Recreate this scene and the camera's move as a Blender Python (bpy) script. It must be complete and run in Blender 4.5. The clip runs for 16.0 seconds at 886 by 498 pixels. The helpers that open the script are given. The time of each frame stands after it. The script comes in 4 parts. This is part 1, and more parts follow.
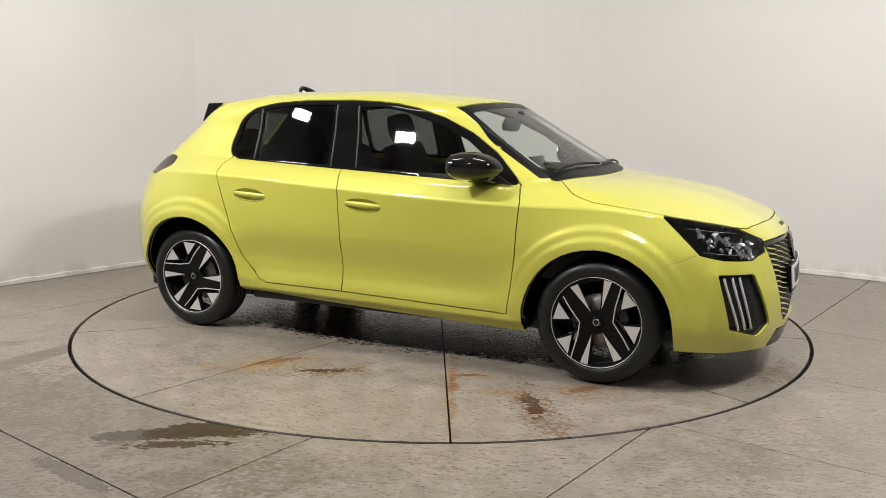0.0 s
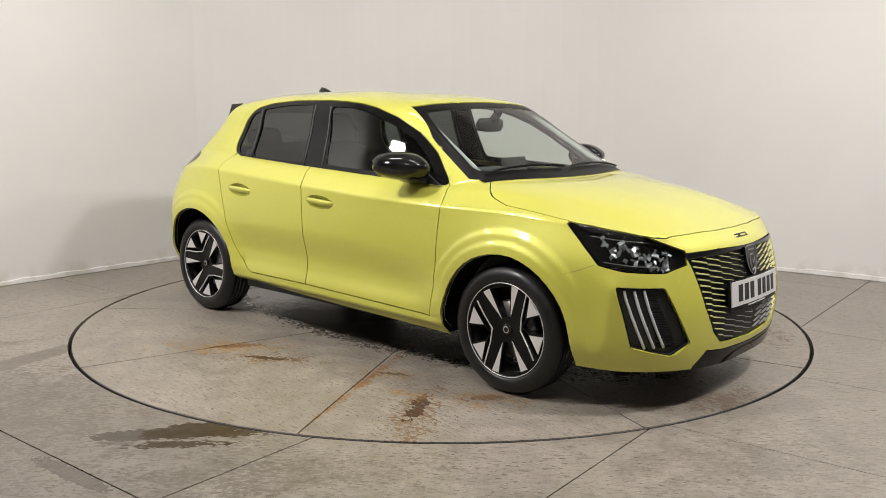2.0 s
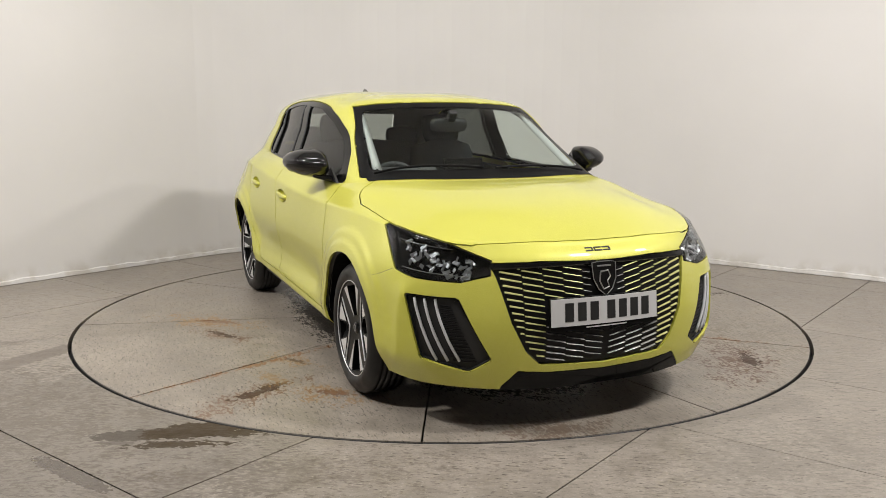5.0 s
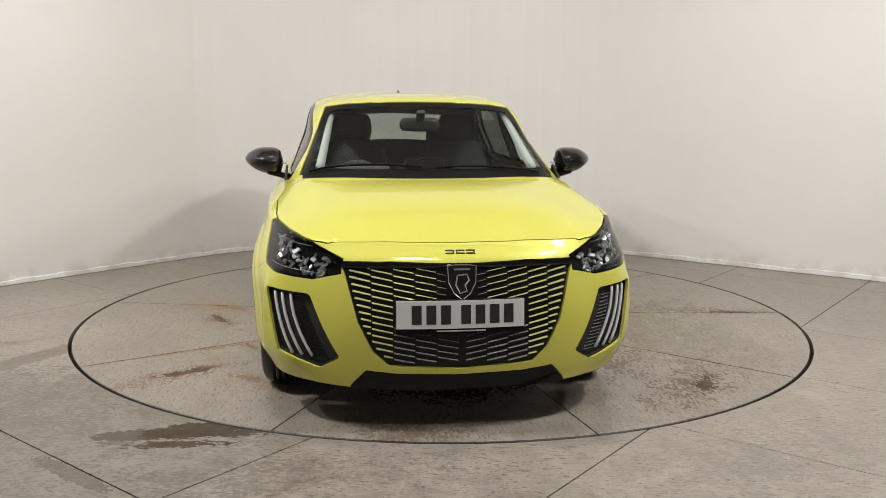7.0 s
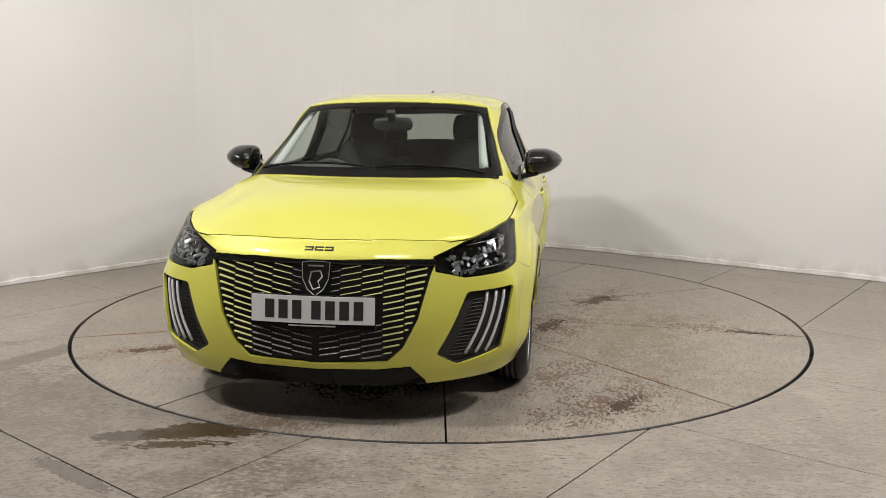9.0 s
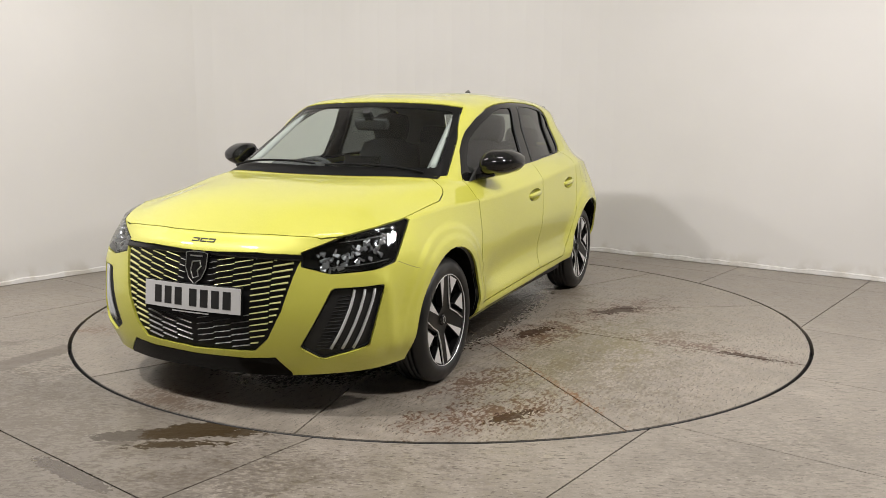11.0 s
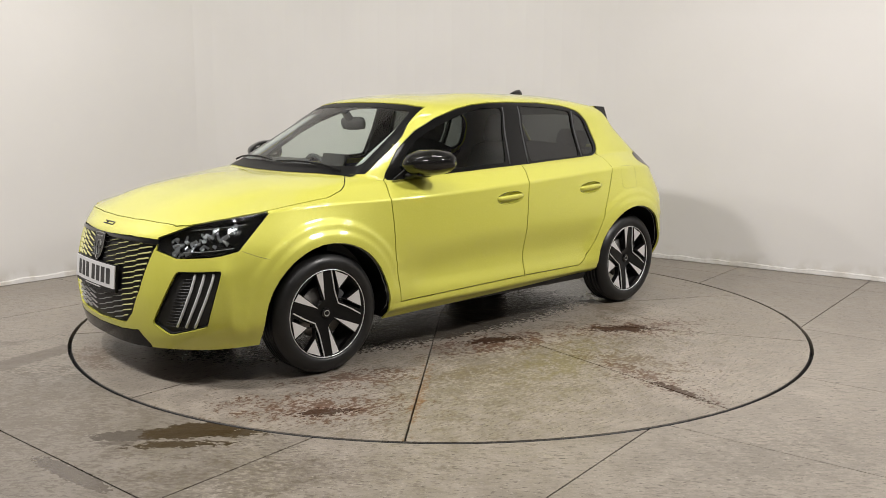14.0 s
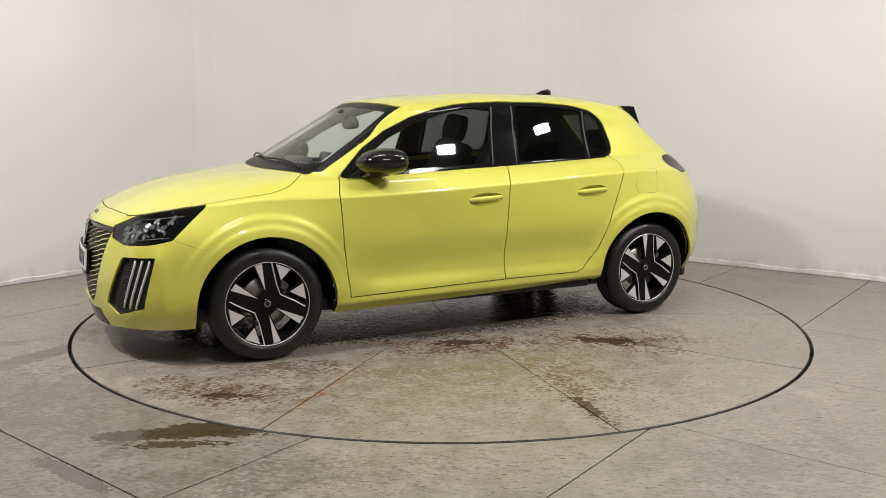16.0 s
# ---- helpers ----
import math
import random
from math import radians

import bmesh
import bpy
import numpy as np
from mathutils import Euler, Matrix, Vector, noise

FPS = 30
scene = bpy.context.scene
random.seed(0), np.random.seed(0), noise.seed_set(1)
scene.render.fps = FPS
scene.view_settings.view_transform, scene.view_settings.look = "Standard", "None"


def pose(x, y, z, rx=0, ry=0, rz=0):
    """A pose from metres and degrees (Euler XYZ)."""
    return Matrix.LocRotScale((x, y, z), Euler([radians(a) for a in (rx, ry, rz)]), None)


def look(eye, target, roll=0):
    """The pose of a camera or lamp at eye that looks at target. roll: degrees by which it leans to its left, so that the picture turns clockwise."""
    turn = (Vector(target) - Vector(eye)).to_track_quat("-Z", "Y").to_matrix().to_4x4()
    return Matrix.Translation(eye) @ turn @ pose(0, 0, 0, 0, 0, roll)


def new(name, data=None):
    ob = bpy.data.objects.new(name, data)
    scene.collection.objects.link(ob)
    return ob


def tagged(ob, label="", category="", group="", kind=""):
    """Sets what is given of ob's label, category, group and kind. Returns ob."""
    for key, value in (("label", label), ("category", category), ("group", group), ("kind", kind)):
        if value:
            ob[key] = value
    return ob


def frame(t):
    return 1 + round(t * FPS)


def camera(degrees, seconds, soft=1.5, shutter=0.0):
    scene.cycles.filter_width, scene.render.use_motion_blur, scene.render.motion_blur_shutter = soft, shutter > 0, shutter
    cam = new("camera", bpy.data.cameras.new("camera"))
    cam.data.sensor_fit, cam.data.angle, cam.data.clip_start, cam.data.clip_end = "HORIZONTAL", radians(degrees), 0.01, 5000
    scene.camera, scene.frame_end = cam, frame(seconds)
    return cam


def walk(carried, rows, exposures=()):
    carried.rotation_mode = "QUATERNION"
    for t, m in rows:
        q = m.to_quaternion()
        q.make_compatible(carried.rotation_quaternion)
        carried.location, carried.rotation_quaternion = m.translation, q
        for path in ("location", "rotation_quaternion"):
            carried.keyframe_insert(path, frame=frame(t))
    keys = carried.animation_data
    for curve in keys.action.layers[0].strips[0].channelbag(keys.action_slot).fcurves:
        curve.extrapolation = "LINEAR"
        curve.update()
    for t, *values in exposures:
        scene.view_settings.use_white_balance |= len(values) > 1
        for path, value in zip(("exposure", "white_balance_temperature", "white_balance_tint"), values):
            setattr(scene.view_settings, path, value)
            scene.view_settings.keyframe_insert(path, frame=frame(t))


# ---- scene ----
# ---------------------------------------------------------------- camera
cam = camera(54.9, 16.0, soft=.5)
EYE = (0, -5.541, 1.319)
AIM = (EYE[0] + math.sin(radians(.095)), EYE[1] + math.cos(radians(.095)), EYE[2] - math.tan(radians(9.145)))
walk(cam, [(0, look(EYE, AIM, .36)), (16, look(EYE, AIM, .36))], [(0, -.12), (16, -.12)])

# turn of the table in degrees: at mid-clip, and how it goes with time from there; the car stands a little beside the centre
TURN = (-90.325, -64.846, .674, .455)
SHIFT = Vector((.0526, -.2077, 0))

# ---------------------------------------------------------------- world and lamps
world = bpy.data.worlds.new("hall_dusk")
scene.world = world
world.use_nodes = True
wn = world.node_tree.nodes
sky = wn.new("ShaderNodeTexSky")
sky.sky_type, sky.sun_disc, sky.sun_elevation = "NISHITA", False, radians(30)
world.node_tree.links.new(sky.outputs[0], wn["Background"].inputs[0])
wn["Background"].inputs[1].default_value = .05


def lamp(name, at, target, size, watts, color=(1, .962, .935)):
    data = bpy.data.lights.new(name, "AREA")
    data.shape, data.size, data.size_y, data.energy, data.color = "RECTANGLE", size[0], size[1], watts, color
    ob = new(name, data)
    ob.matrix_world = look(at, target)
    return ob


# flood panels under the roof (their housings stand with the hall); the last is an added fill
FLOODS = [((-2.75, -2.5, 3.7), 132, .42, .20), ((2.75, -2.5, 3.7), 132, .42, .20), ((-4.3, -1.5, 3.7), 62, .42, .20), ((4.3, -1.5, 3.7), 62, .42, .20),
          ((-1.1, -.7, 4.6), 27, 1.2, .3), ((1.1, -.7, 4.6), 27, 1.2, .3), ((0, -4.4, 4.6), 86, 1.2, .3)]


def flood_aim(at):
    return (at[0] * .35, 0, .4) if abs(at[0]) > 2 else (at[0], at[1] + .05, 0)


for at, watts, wide, high in FLOODS:
    lamp("flood_lamp", at, flood_aim(at), (wide, high), watts)


# ---------------------------------------------------------------- materials
def material(name, color, rough=.5, metal=0.0, **more):
    m = bpy.data.materials.new(name)
    m.use_nodes = True
    b = m.node_tree.nodes["Principled BSDF"]
    b.inputs["Base Color"].default_value = (*color, 1)
    b.inputs["Roughness"].default_value, b.inputs["Metallic"].default_value = rough, metal
    for key, value in more.items():
        b.inputs[key.replace("_", " ")].default_value = value
    return m


class Net:
    """Short hand for node trees."""

    def __init__(self, m):
        self.t = m.node_tree
        self.b = self.t.nodes["Principled BSDF"]
        self.coord = self.t.nodes.new("ShaderNodeTexCoord").outputs["Object"]

    def add(self, kind, *ins, operation="", data_type="", interpolation_type=""):
        n = self.t.nodes.new(kind)
        if operation:
            n.operation = operation
        if data_type:
            n.data_type = data_type
        if interpolation_type:
            n.interpolation_type = interpolation_type
        for i, v in enumerate(ins):
            self.put(n.inputs[i], v)
        return n

    def put(self, socket, v):
        if isinstance(v, bpy.types.NodeSocket):
            self.t.links.new(v, socket)
        elif v is not None:
            socket.default_value = v

    def noise(self, scale, detail=4, vec=None, rough=.55):
        n = self.add("ShaderNodeTexNoise")
        self.put(n.inputs["Vector"], vec or self.coord)
        n.inputs["Scale"].default_value, n.inputs["Detail"].default_value, n.inputs["Roughness"].default_value = scale, detail, rough
        return n.outputs["Fac"]

    def ramp(self, fac, *stops):
        n = self.add("ShaderNodeValToRGB", fac)
        e = n.color_ramp.elements
        while len(e) < len(stops):
            e.new(.5)
        for el, (pos, col) in zip(e, stops):
            el.position, el.color = pos, (*col, 1) if len(col) == 3 else col
        return n.outputs["Color"]

    def math(self, op, a, b=None, c=None):
        n = self.add("ShaderNodeMath", operation=op)
        for i, v in enumerate((a, b, c)):
            self.put(n.inputs[i], v)
        return n.outputs[0]

    def step(self, v, lo, hi):
        n = self.add("ShaderNodeMapRange", v, lo, hi, 0.0, 1.0, interpolation_type="SMOOTHSTEP")
        return n.outputs[0]

    def mix(self, fac, a, b):
        n = self.add("ShaderNodeMix", data_type="RGBA")
        self.put(n.inputs["Factor"], fac)
        for key, v in ((6, a), (7, b)):
            self.put(n.inputs[key], (*v, 1) if isinstance(v, tuple) else v)
        return n.outputs[2]

    def bump(self, height, strength, distance, normal=None):
        n = self.add("ShaderNodeBump")
        self.put(n.inputs["Height"], height)
        n.inputs["Strength"].default_value, n.inputs["Distance"].default_value = strength, distance
        self.put(n.inputs["Normal"], normal)
        return n.outputs[0]

    def spot(self, x, y, rx, ry, turn=0.0):
        """1 in the middle of a patch on the floor, 0 at its rim."""
        mp = self.add("ShaderNodeMapping", self.coord)
        mp.vector_type = "TEXTURE"
        mp.inputs["Location"].default_value, mp.inputs["Rotation"].default_value, mp.inputs["Scale"].default_value = (x, y, 0), (0, 0, radians(turn)), (rx, ry, 1)
        d = self.add("ShaderNodeVectorMath", mp.outputs[0], operation="LENGTH").outputs["Value"]
        return self.math("SUBTRACT", 1.0, d)


def drops(net, normal=None):
    """Fine beads of water on paint and glass."""
    v = net.add("ShaderNodeTexVoronoi")
    net.put(v.inputs["Vector"], net.coord)
    v.inputs["Scale"].default_value = 95
    size = net.math("MULTIPLY", net.noise(3, 2), .36)
    bead = net.step(v.outputs["Distance"], size, .05)
    return net.bump(bead, .5, .002, normal)


def paint_yellow():
    m = material("yellow_paint", (.66, .63, .05), .5, .18, Coat_Weight=1.0, Coat_Roughness=.05)
    n = Net(m)
    fl = n.noise(900, 2)
    col = n.mix(n.step(fl, .40, .68), (.48, .472, .045), (.70, .682, .135))
    dust = n.noise(2.2, 5)
    n.put(n.b.inputs["Base Color"], n.mix(n.math("MULTIPLY", n.step(dust, .5, .8), .18), col, (.60, .58, .12)))
    n.put(n.b.inputs["Roughness"], n.math("MULTIPLY_ADD", dust, .15, .40))
    n.put(n.b.inputs["Coat Normal"], drops(n))
    n.put(n.b.inputs["Coat Roughness"], n.math("MULTIPLY_ADD", n.noise(5, 4), .10, .0))
    return m


def glass(name, tint, rough=.02, wet=True):
    m = bpy.data.materials.new(name)
    m.use_nodes = True
    t = m.node_tree
    t.nodes.remove(t.nodes["Principled BSDF"])
    clear, gloss, mixer, edge = (t.nodes.new("ShaderNode" + k) for k in ("BsdfTransparent", "BsdfGlossy", "MixShader", "LayerWeight"))
    clear.inputs[0].default_value = (*tint, 1)
    gloss.inputs["Roughness"].default_value = rough
    power, scale = t.nodes.new("ShaderNodeMath"), t.nodes.new("ShaderNodeMath")
    power.operation, scale.operation = "POWER", "MULTIPLY_ADD"
    power.inputs[1].default_value, scale.inputs[1].default_value, scale.inputs[2].default_value = 5, .9, .07
    edge.inputs[0].default_value = .5
    t.links.new(edge.outputs["Facing"], power.inputs[0])
    t.links.new(power.outputs[0], scale.inputs[0])
    t.links.new(scale.outputs[0], mixer.inputs[0])
    if wet:                                                    # runs of water down the pane
        coord, stretch, runs, bump = (t.nodes.new("ShaderNode" + k) for k in ("TexCoord", "Mapping", "TexNoise", "Bump"))
        stretch.inputs["Scale"].default_value = (110, 110, 9)
        runs.inputs["Scale"].default_value, runs.inputs["Detail"].default_value = 1, 3
        bump.inputs["Strength"].default_value, bump.inputs["Distance"].default_value = .06, .0010
        t.links.new(coord.outputs["Object"], stretch.inputs[0])
        t.links.new(stretch.outputs[0], runs.inputs["Vector"])
        t.links.new(runs.outputs["Fac"], bump.inputs["Height"])
        t.links.new(bump.outputs[0], gloss.inputs["Normal"])
    t.links.new(clear.outputs[0], mixer.inputs[1])
    t.links.new(gloss.outputs[0], mixer.inputs[2])
    t.links.new(mixer.outputs[0], t.nodes["Material Output"].inputs[0])
    return m


def concrete(name, stains_and_shade, base=((.183, .160, .133), (.302, .268, .227))):
    m = material(name, base[0], .6)
    n = Net(m)
    big, mid, fine = n.noise(.9, 6, rough=.6), n.noise(7, 6, rough=.65), n.noise(60, 4)
    streak = n.add("ShaderNodeMapping", n.coord)
    streak.inputs["Rotation"].default_value, streak.inputs["Scale"].default_value = (0, 0, radians(38)), (7, 26, 1)
    streak_fine = n.add("ShaderNodeMapping", n.coord)
    streak_fine.inputs["Rotation"].default_value, streak_fine.inputs["Scale"].default_value = (0, 0, radians(20)), (.7, 1.2, 1)
    comb = n.noise(1.6, 5, streak.outputs[0], .6)
    tone = n.math("ADD", n.math("MULTIPLY", big, .35), n.math("ADD", n.math("MULTIPLY", mid, .45), n.math("MULTIPLY", comb, .25)))
    col = n.mix(n.step(tone, .36, .68), *base)
    pits = n.step(n.noise(1.5, 8, streak.outputs[0], .72), .57, .60)
    flecks = n.step(n.noise(3.4, 5, streak.outputs[0], .65), .585, .62)
    col = n.mix(n.math("MULTIPLY", pits, n.math("MULTIPLY_ADD", n.step(big, .42, .6), .42, .12)), col, (.075, .063, .048))
    col = n.mix(n.math("MULTIPLY", flecks, .82), col, (.06, .05, .04))
    speck = n.step(n.noise(85, 3, rough=.6), .58, .70)
    col = n.mix(n.math("MULTIPLY", speck, .55), col, (.42, .39, .35))
    col = n.mix(n.math("MULTIPLY", n.step(n.noise(48, 5, rough=.7), .57, .66), .4), col, (.09, .078, .062))
    rag = n.math("ADD", n.math("MULTIPLY", n.noise(9, 4, rough=.6), .34), n.math("MULTIPLY", n.noise(46, 6, streak_fine.outputs[0], .68), .66))
    wet, oily = None, None
    for (x, y, rx, ry, turn, sharp, color, amount, shine) in stains_and_shade:
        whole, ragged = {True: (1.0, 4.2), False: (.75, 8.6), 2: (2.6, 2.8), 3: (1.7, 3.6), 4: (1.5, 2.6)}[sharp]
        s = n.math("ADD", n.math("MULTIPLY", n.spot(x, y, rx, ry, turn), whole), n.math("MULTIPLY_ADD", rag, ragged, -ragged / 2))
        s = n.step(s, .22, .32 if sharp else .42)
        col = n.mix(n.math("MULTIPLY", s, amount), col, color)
        if shine == 2:
            oily = s if oily is None else n.math("MAXIMUM", oily, s)
        elif shine:
            wet = s if wet is None else n.math("MAXIMUM", wet, s)
    n.put(n.b.inputs["Base Color"], col)
    rough = n.math("MULTIPLY_ADD", mid, .5, .16)
    if wet is not None:
        rough = n.math("MULTIPLY", rough, n.math("MULTIPLY_ADD", wet, -.75, 1.0))
    if oily is not None:
        n.put(n.b.inputs["Specular IOR Level"], n.math("MULTIPLY_ADD", oily, -.36, .5))
    n.put(n.b.inputs["Roughness"], rough)
    n.put(n.b.inputs["Normal"], n.bump(fine, .25, .003, n.bump(n.math("ADD", comb, mid), .25, .006)))
    return m


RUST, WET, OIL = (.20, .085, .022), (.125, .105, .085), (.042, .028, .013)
FLOOR_MAT = concrete("wet_concrete", [
    (-1.8, -2.2, 1.5, .9, -30, 3, (.10, .088, .072), .42, False), (-.7, -2.6, .7, .2, 10, False, (.12, .10, .08), .5, False),
    (1.3, -2.4, .6, .3, 30, False, (.13, .115, .095), .4, False), (-2.0, -2.0, 1.1, .7, -30, False, (.085, .066, .046), .5, False),
    (-2.32, -1.32, .85, .115, 60, 4, WET, .80, False), (-2.60, -.95, .5, .10, 40, False, WET, .6, False),
    (-1.36, -2.58, .30, .05, -36, 4, (.085, .07, .056), .85, True),
    (-1.24, -2.205, .24, .075, 8, 4, (.078, .066, .054), .88, 2), (-1.03, -2.15, .26, .105, 14, 4, OIL, .95, 2), (-.84, -2.17, .22, .06, 5, True, OIL, .9, 2),
    (-1.06, -2.30, .26, .05, 5, True, OIL, .9, 2), (-1.30, -2.29, .12, .035, 0, True, (.09, .075, .06), .8, False)])
RUST2, TAN, DARK = (.085, .038, .019), (.26, .155, .062), (.040, .020, .011)
TABLE_MAT = concrete("stained_shaded_concrete", [
    # first patch: damp below the car, its shadow painted into the colour too
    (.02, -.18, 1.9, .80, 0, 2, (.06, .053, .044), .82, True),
    (.5, 1.15, 1.5, .62, 0, False, (.13, .108, .07), .5, False), (.24, .78, .42, .20, -18, False, RUST2, .85, False), (.22, .72, .24, .085, -22, True, DARK, .92, 2),
    (-.60, 1.06, .46, .20, -28, False, RUST2, .8, False), (-.57, 1.05, .26, .095, -32, True, DARK, .85, 2),
    (1.66, 1.02, .38, .17, -40, False, RUST2, .8, False), (1.66, 1.09, .16, .06, -30, True, DARK, .8, 2), (1.27, .80, .30, .14, -20, False, RUST2, .7, False),
    (.22, 1.24, .42, .20, 10, False, (.16, .135, .06), .6, False), (.79, 1.10, .30, .12, -20, False, (.14, .11, .06), .5, False),
    (.14, 1.70, .42, .09, 80, False, RUST2, .75, False), (.20, 1.94, .24, .045, 80, True, DARK, .75, 2), (-.05, 1.5, .35, .10, 110, False, (.12, .085, .05), .6, False),
    (1.2, 1.2, .5, .03, 45, False, RUST, .5, False), (-1.0, .62, .35, .2, 10, False, (.12, .09, .05), .5, False),
    (-.33, -1.46, .30, .12, 48, False, TAN, .85, False), (-.30, -1.40, .17, .05, 55, True, (.16, .075, .026), .8, False), (.02, -1.43, .24, .085, 28, False, (.15, .085, .04), .85, False),
    (.02, -1.43, .15, .035, 28, True, DARK, .7, 2), (.70, -1.18, .16, .08, 30, False, TAN, .7, False), (.70, -1.18, .10, .03, 30, True, DARK, .6, False),
    (1.30, -1.17, .20, .10, 40, False, TAN, .85, False), (1.30, -1.15, .14, .05, 50, True, (.13, .06, .028), .7, False), (1.20, -1.52, .34, .10, -58, False, (.15, .085, .045), .85, False),
    (1.14, -1.44, .24, .05, -60, True, DARK, .7, 2), (1.0, -1.33, .15, .06, 20, False, TAN, .6, False), (.72, -1.40, .65, .025, -66, False, RUST, .8, False),
    (2.1, -.41, .25, .14, 80, False, (.10, .06, .035), .7, False)], base=((.188, .164, .135), (.313, .276, .231)))
WALL_MAT = material("white_wall", (.67, .655, .64), .7)
_n = Net(WALL_MAT)
_s = _n.add("ShaderNodeSeparateXYZ", _n.coord).outputs[2]
_k = _n.math("MULTIPLY", _n.step(_s, .16, .0), _n.step(_n.noise(6, 5), .42, .62))
_n.put(_n.b.inputs["Base Color"], _n.mix(_n.math("MULTIPLY", _k, .5), _n.ramp(_n.noise(.7, 4), (.3, (.635, .62, .605)), (.7, (.685, .67, .655))), (.42, .38, .32)))
_n.put(_n.b.inputs["Normal"], _n.bump(_n.noise(2.5, 5), .2, .02))
ROOF_MAT = material("grey_roof_sheet", (.42, .42, .41), .5, .1)
YELLOW = paint_yellow()
GLOSS_BLACK = material("gloss_black", (.005, .005, .005), .04)
FRIT = material("dull_black_border", (.005, .005, .005), .35, Specular_IOR_Level=.12)
GRILLE_BLACK = material("grille_black", (.007, .007, .008), .45, Specular_IOR_Level=.25)
SURROUND = material("black_window_trim", (.006, .006, .006), .08, Specular_IOR_Level=.2)
MATT_BLACK = material("matt_black_plastic", (.014, .014, .014), .55)
TRIM = material("charcoal_trim", (.055, .056, .058), .7)
RUBBER = material("tyre_rubber", (.006, .006, .006), .6, Specular_IOR_Level=.45)
_n = Net(RUBBER)
_n.put(_n.b.inputs["Roughness"], _n.math("MULTIPLY_ADD", _n.noise(9, 5), .7, .08))
ALLOY = material("machined_alloy", (.78, .78, .78), .42, .6)
STEEL = material("brake_steel", (.30, .29, .28), .42, .9)
CHROME = material("grey_chrome", (.34, .34, .33), .40, .8)
PLATE = material("plate_white", (.55, .55, .55), .35)
DASH = material("pale_yellow_dash", (.56, .545, .24), .3, .3)
SPOKE = material("black_spoke", (.005, .005, .005), .30, Specular_IOR_Level=.18)
INK = material("plate_black", (.012, .012, .012), .5)
SEAT = material("seat_cloth", (.045, .047, .05), .9)
PALE = material("pale_pillar_trim", (.44, .45, .44), .8)
CREAM = material("pale_lining", (.22, .22, .21), .9)
LENS_BASE = material("lamp_reflector", (.50, .51, .52), .36, .85)
RED_LENS = material("smoked_red_lens", (.022, .012, .012), .16, Specular_IOR_Level=.3)
LED = material("drl_strip", (.55, .56, .57), .3)
CLEAR = glass("windscreen_glass", (.88, .93, .90), wet=False)
TINT = glass("tinted_glass", (.13, .14, .135))
REAR = glass("rear_glass", (.42, .44, .42), wet=False)
SIDE = glass("side_glass", (.82, .88, .85))
COVER = glass("lamp_cover", (.75, .77, .78), wet=False)
MIRROR = material("mirror_glass", (.8, .8, .8), .02, 1.0)


# ---------------------------------------------------------------- mesh helpers
def part(name, bm, mat, parent=None, label="", smoothed=False):
    me = bpy.data.meshes.new(name)
    if smoothed:
        for f in bm.faces:
            f.smooth = True
    bm.to_mesh(me)
    bm.free()
    me.materials.append(mat)
    ob = new(name, me)
    ob.parent = parent
    return tagged(ob, label)


def box(bm, size, at=(0, 0, 0), bevel=0.0, turn=None):
    m = Matrix.Translation(at) @ (turn.to_4x4() if turn else Matrix()) @ Matrix.Diagonal((*size, 1))
    made = bmesh.ops.create_cube(bm, size=1, matrix=m)
    if bevel:
        edges = list({e for v in made["verts"] for e in v.link_edges})
        bmesh.ops.bevel(bm, geom=edges, offset=bevel, segments=2, affect="EDGES", profile=.5)
    return bm


def prism(bm, poly, place, depth):
    """A flat outline of 2D points, set in space by place(a, b, h), from h = 0 to depth."""
    a = [bm.verts.new(place(u, v, 0)) for u, v in poly]
    b = [bm.verts.new(place(u, v, depth)) for u, v in poly]
    n = len(poly)
    bm.faces.new(b)
    bm.faces.new(a[::-1])
    for i in range(n):
        bm.faces.new((a[i], a[(i + 1) % n], b[(i + 1) % n], b[i]))
    return bm


def lathe(bm, profile, steps=64, axis="Y", arc=2 * math.pi):
    """Turns (radius, height) points about an axis."""
    closed = arc > 6.28
    rings = []
    for i in range(steps if closed else steps + 1):
        a = arc * i / steps
        c, s = math.cos(a), math.sin(a)
        rings.append([bm.verts.new((r * c, h, r * s) if axis == "Y" else (r * c, r * s, h)) for r, h in profile])
    for i in range(steps):
        p, q = rings[i], rings[(i + 1) % len(rings)]
        for j in range(len(profile) - 1):
            bm.faces.new((p[j], p[j + 1], q[j + 1], q[j]))
    return bm


def tube(bm, points, r, sides=8):
    """A round bar along points."""
    pts = [Vector(p) for p in points]
    rings = []
    for i, p in enumerate(pts):
        d = (pts[min(i + 1, len(pts) - 1)] - pts[max(i - 1, 0)]).normalized()
        u = d.orthogonal().normalized() if i == 0 else (u0 - d * u0.dot(d)).normalized()
        u0 = u
        w = d.cross(u)
        rings.append([bm.verts.new(p + (u * math.cos(2 * math.pi * k / sides) + w * math.sin(2 * math.pi * k / sides)) * r) for k in range(sides)])
    for a, b in zip(rings, rings[1:]):
        for k in range(sides):
            bm.faces.new((a[k], a[(k + 1) % sides], b[(k + 1) % sides], b[k]))
    bm.faces.new(rings[0][::-1])
    bm.faces.new(rings[-1])
    return bm


def inside(p, poly):
    hit = False
    for (x0, y0), (x1, y1) in zip(poly, poly[1:] + poly[:1]):
        if (y0 > p[1]) != (y1 > p[1]) and p[0] < (x1 - x0) * (p[1] - y0) / (y1 - y0) + x0:
            hit = not hit
    return hit


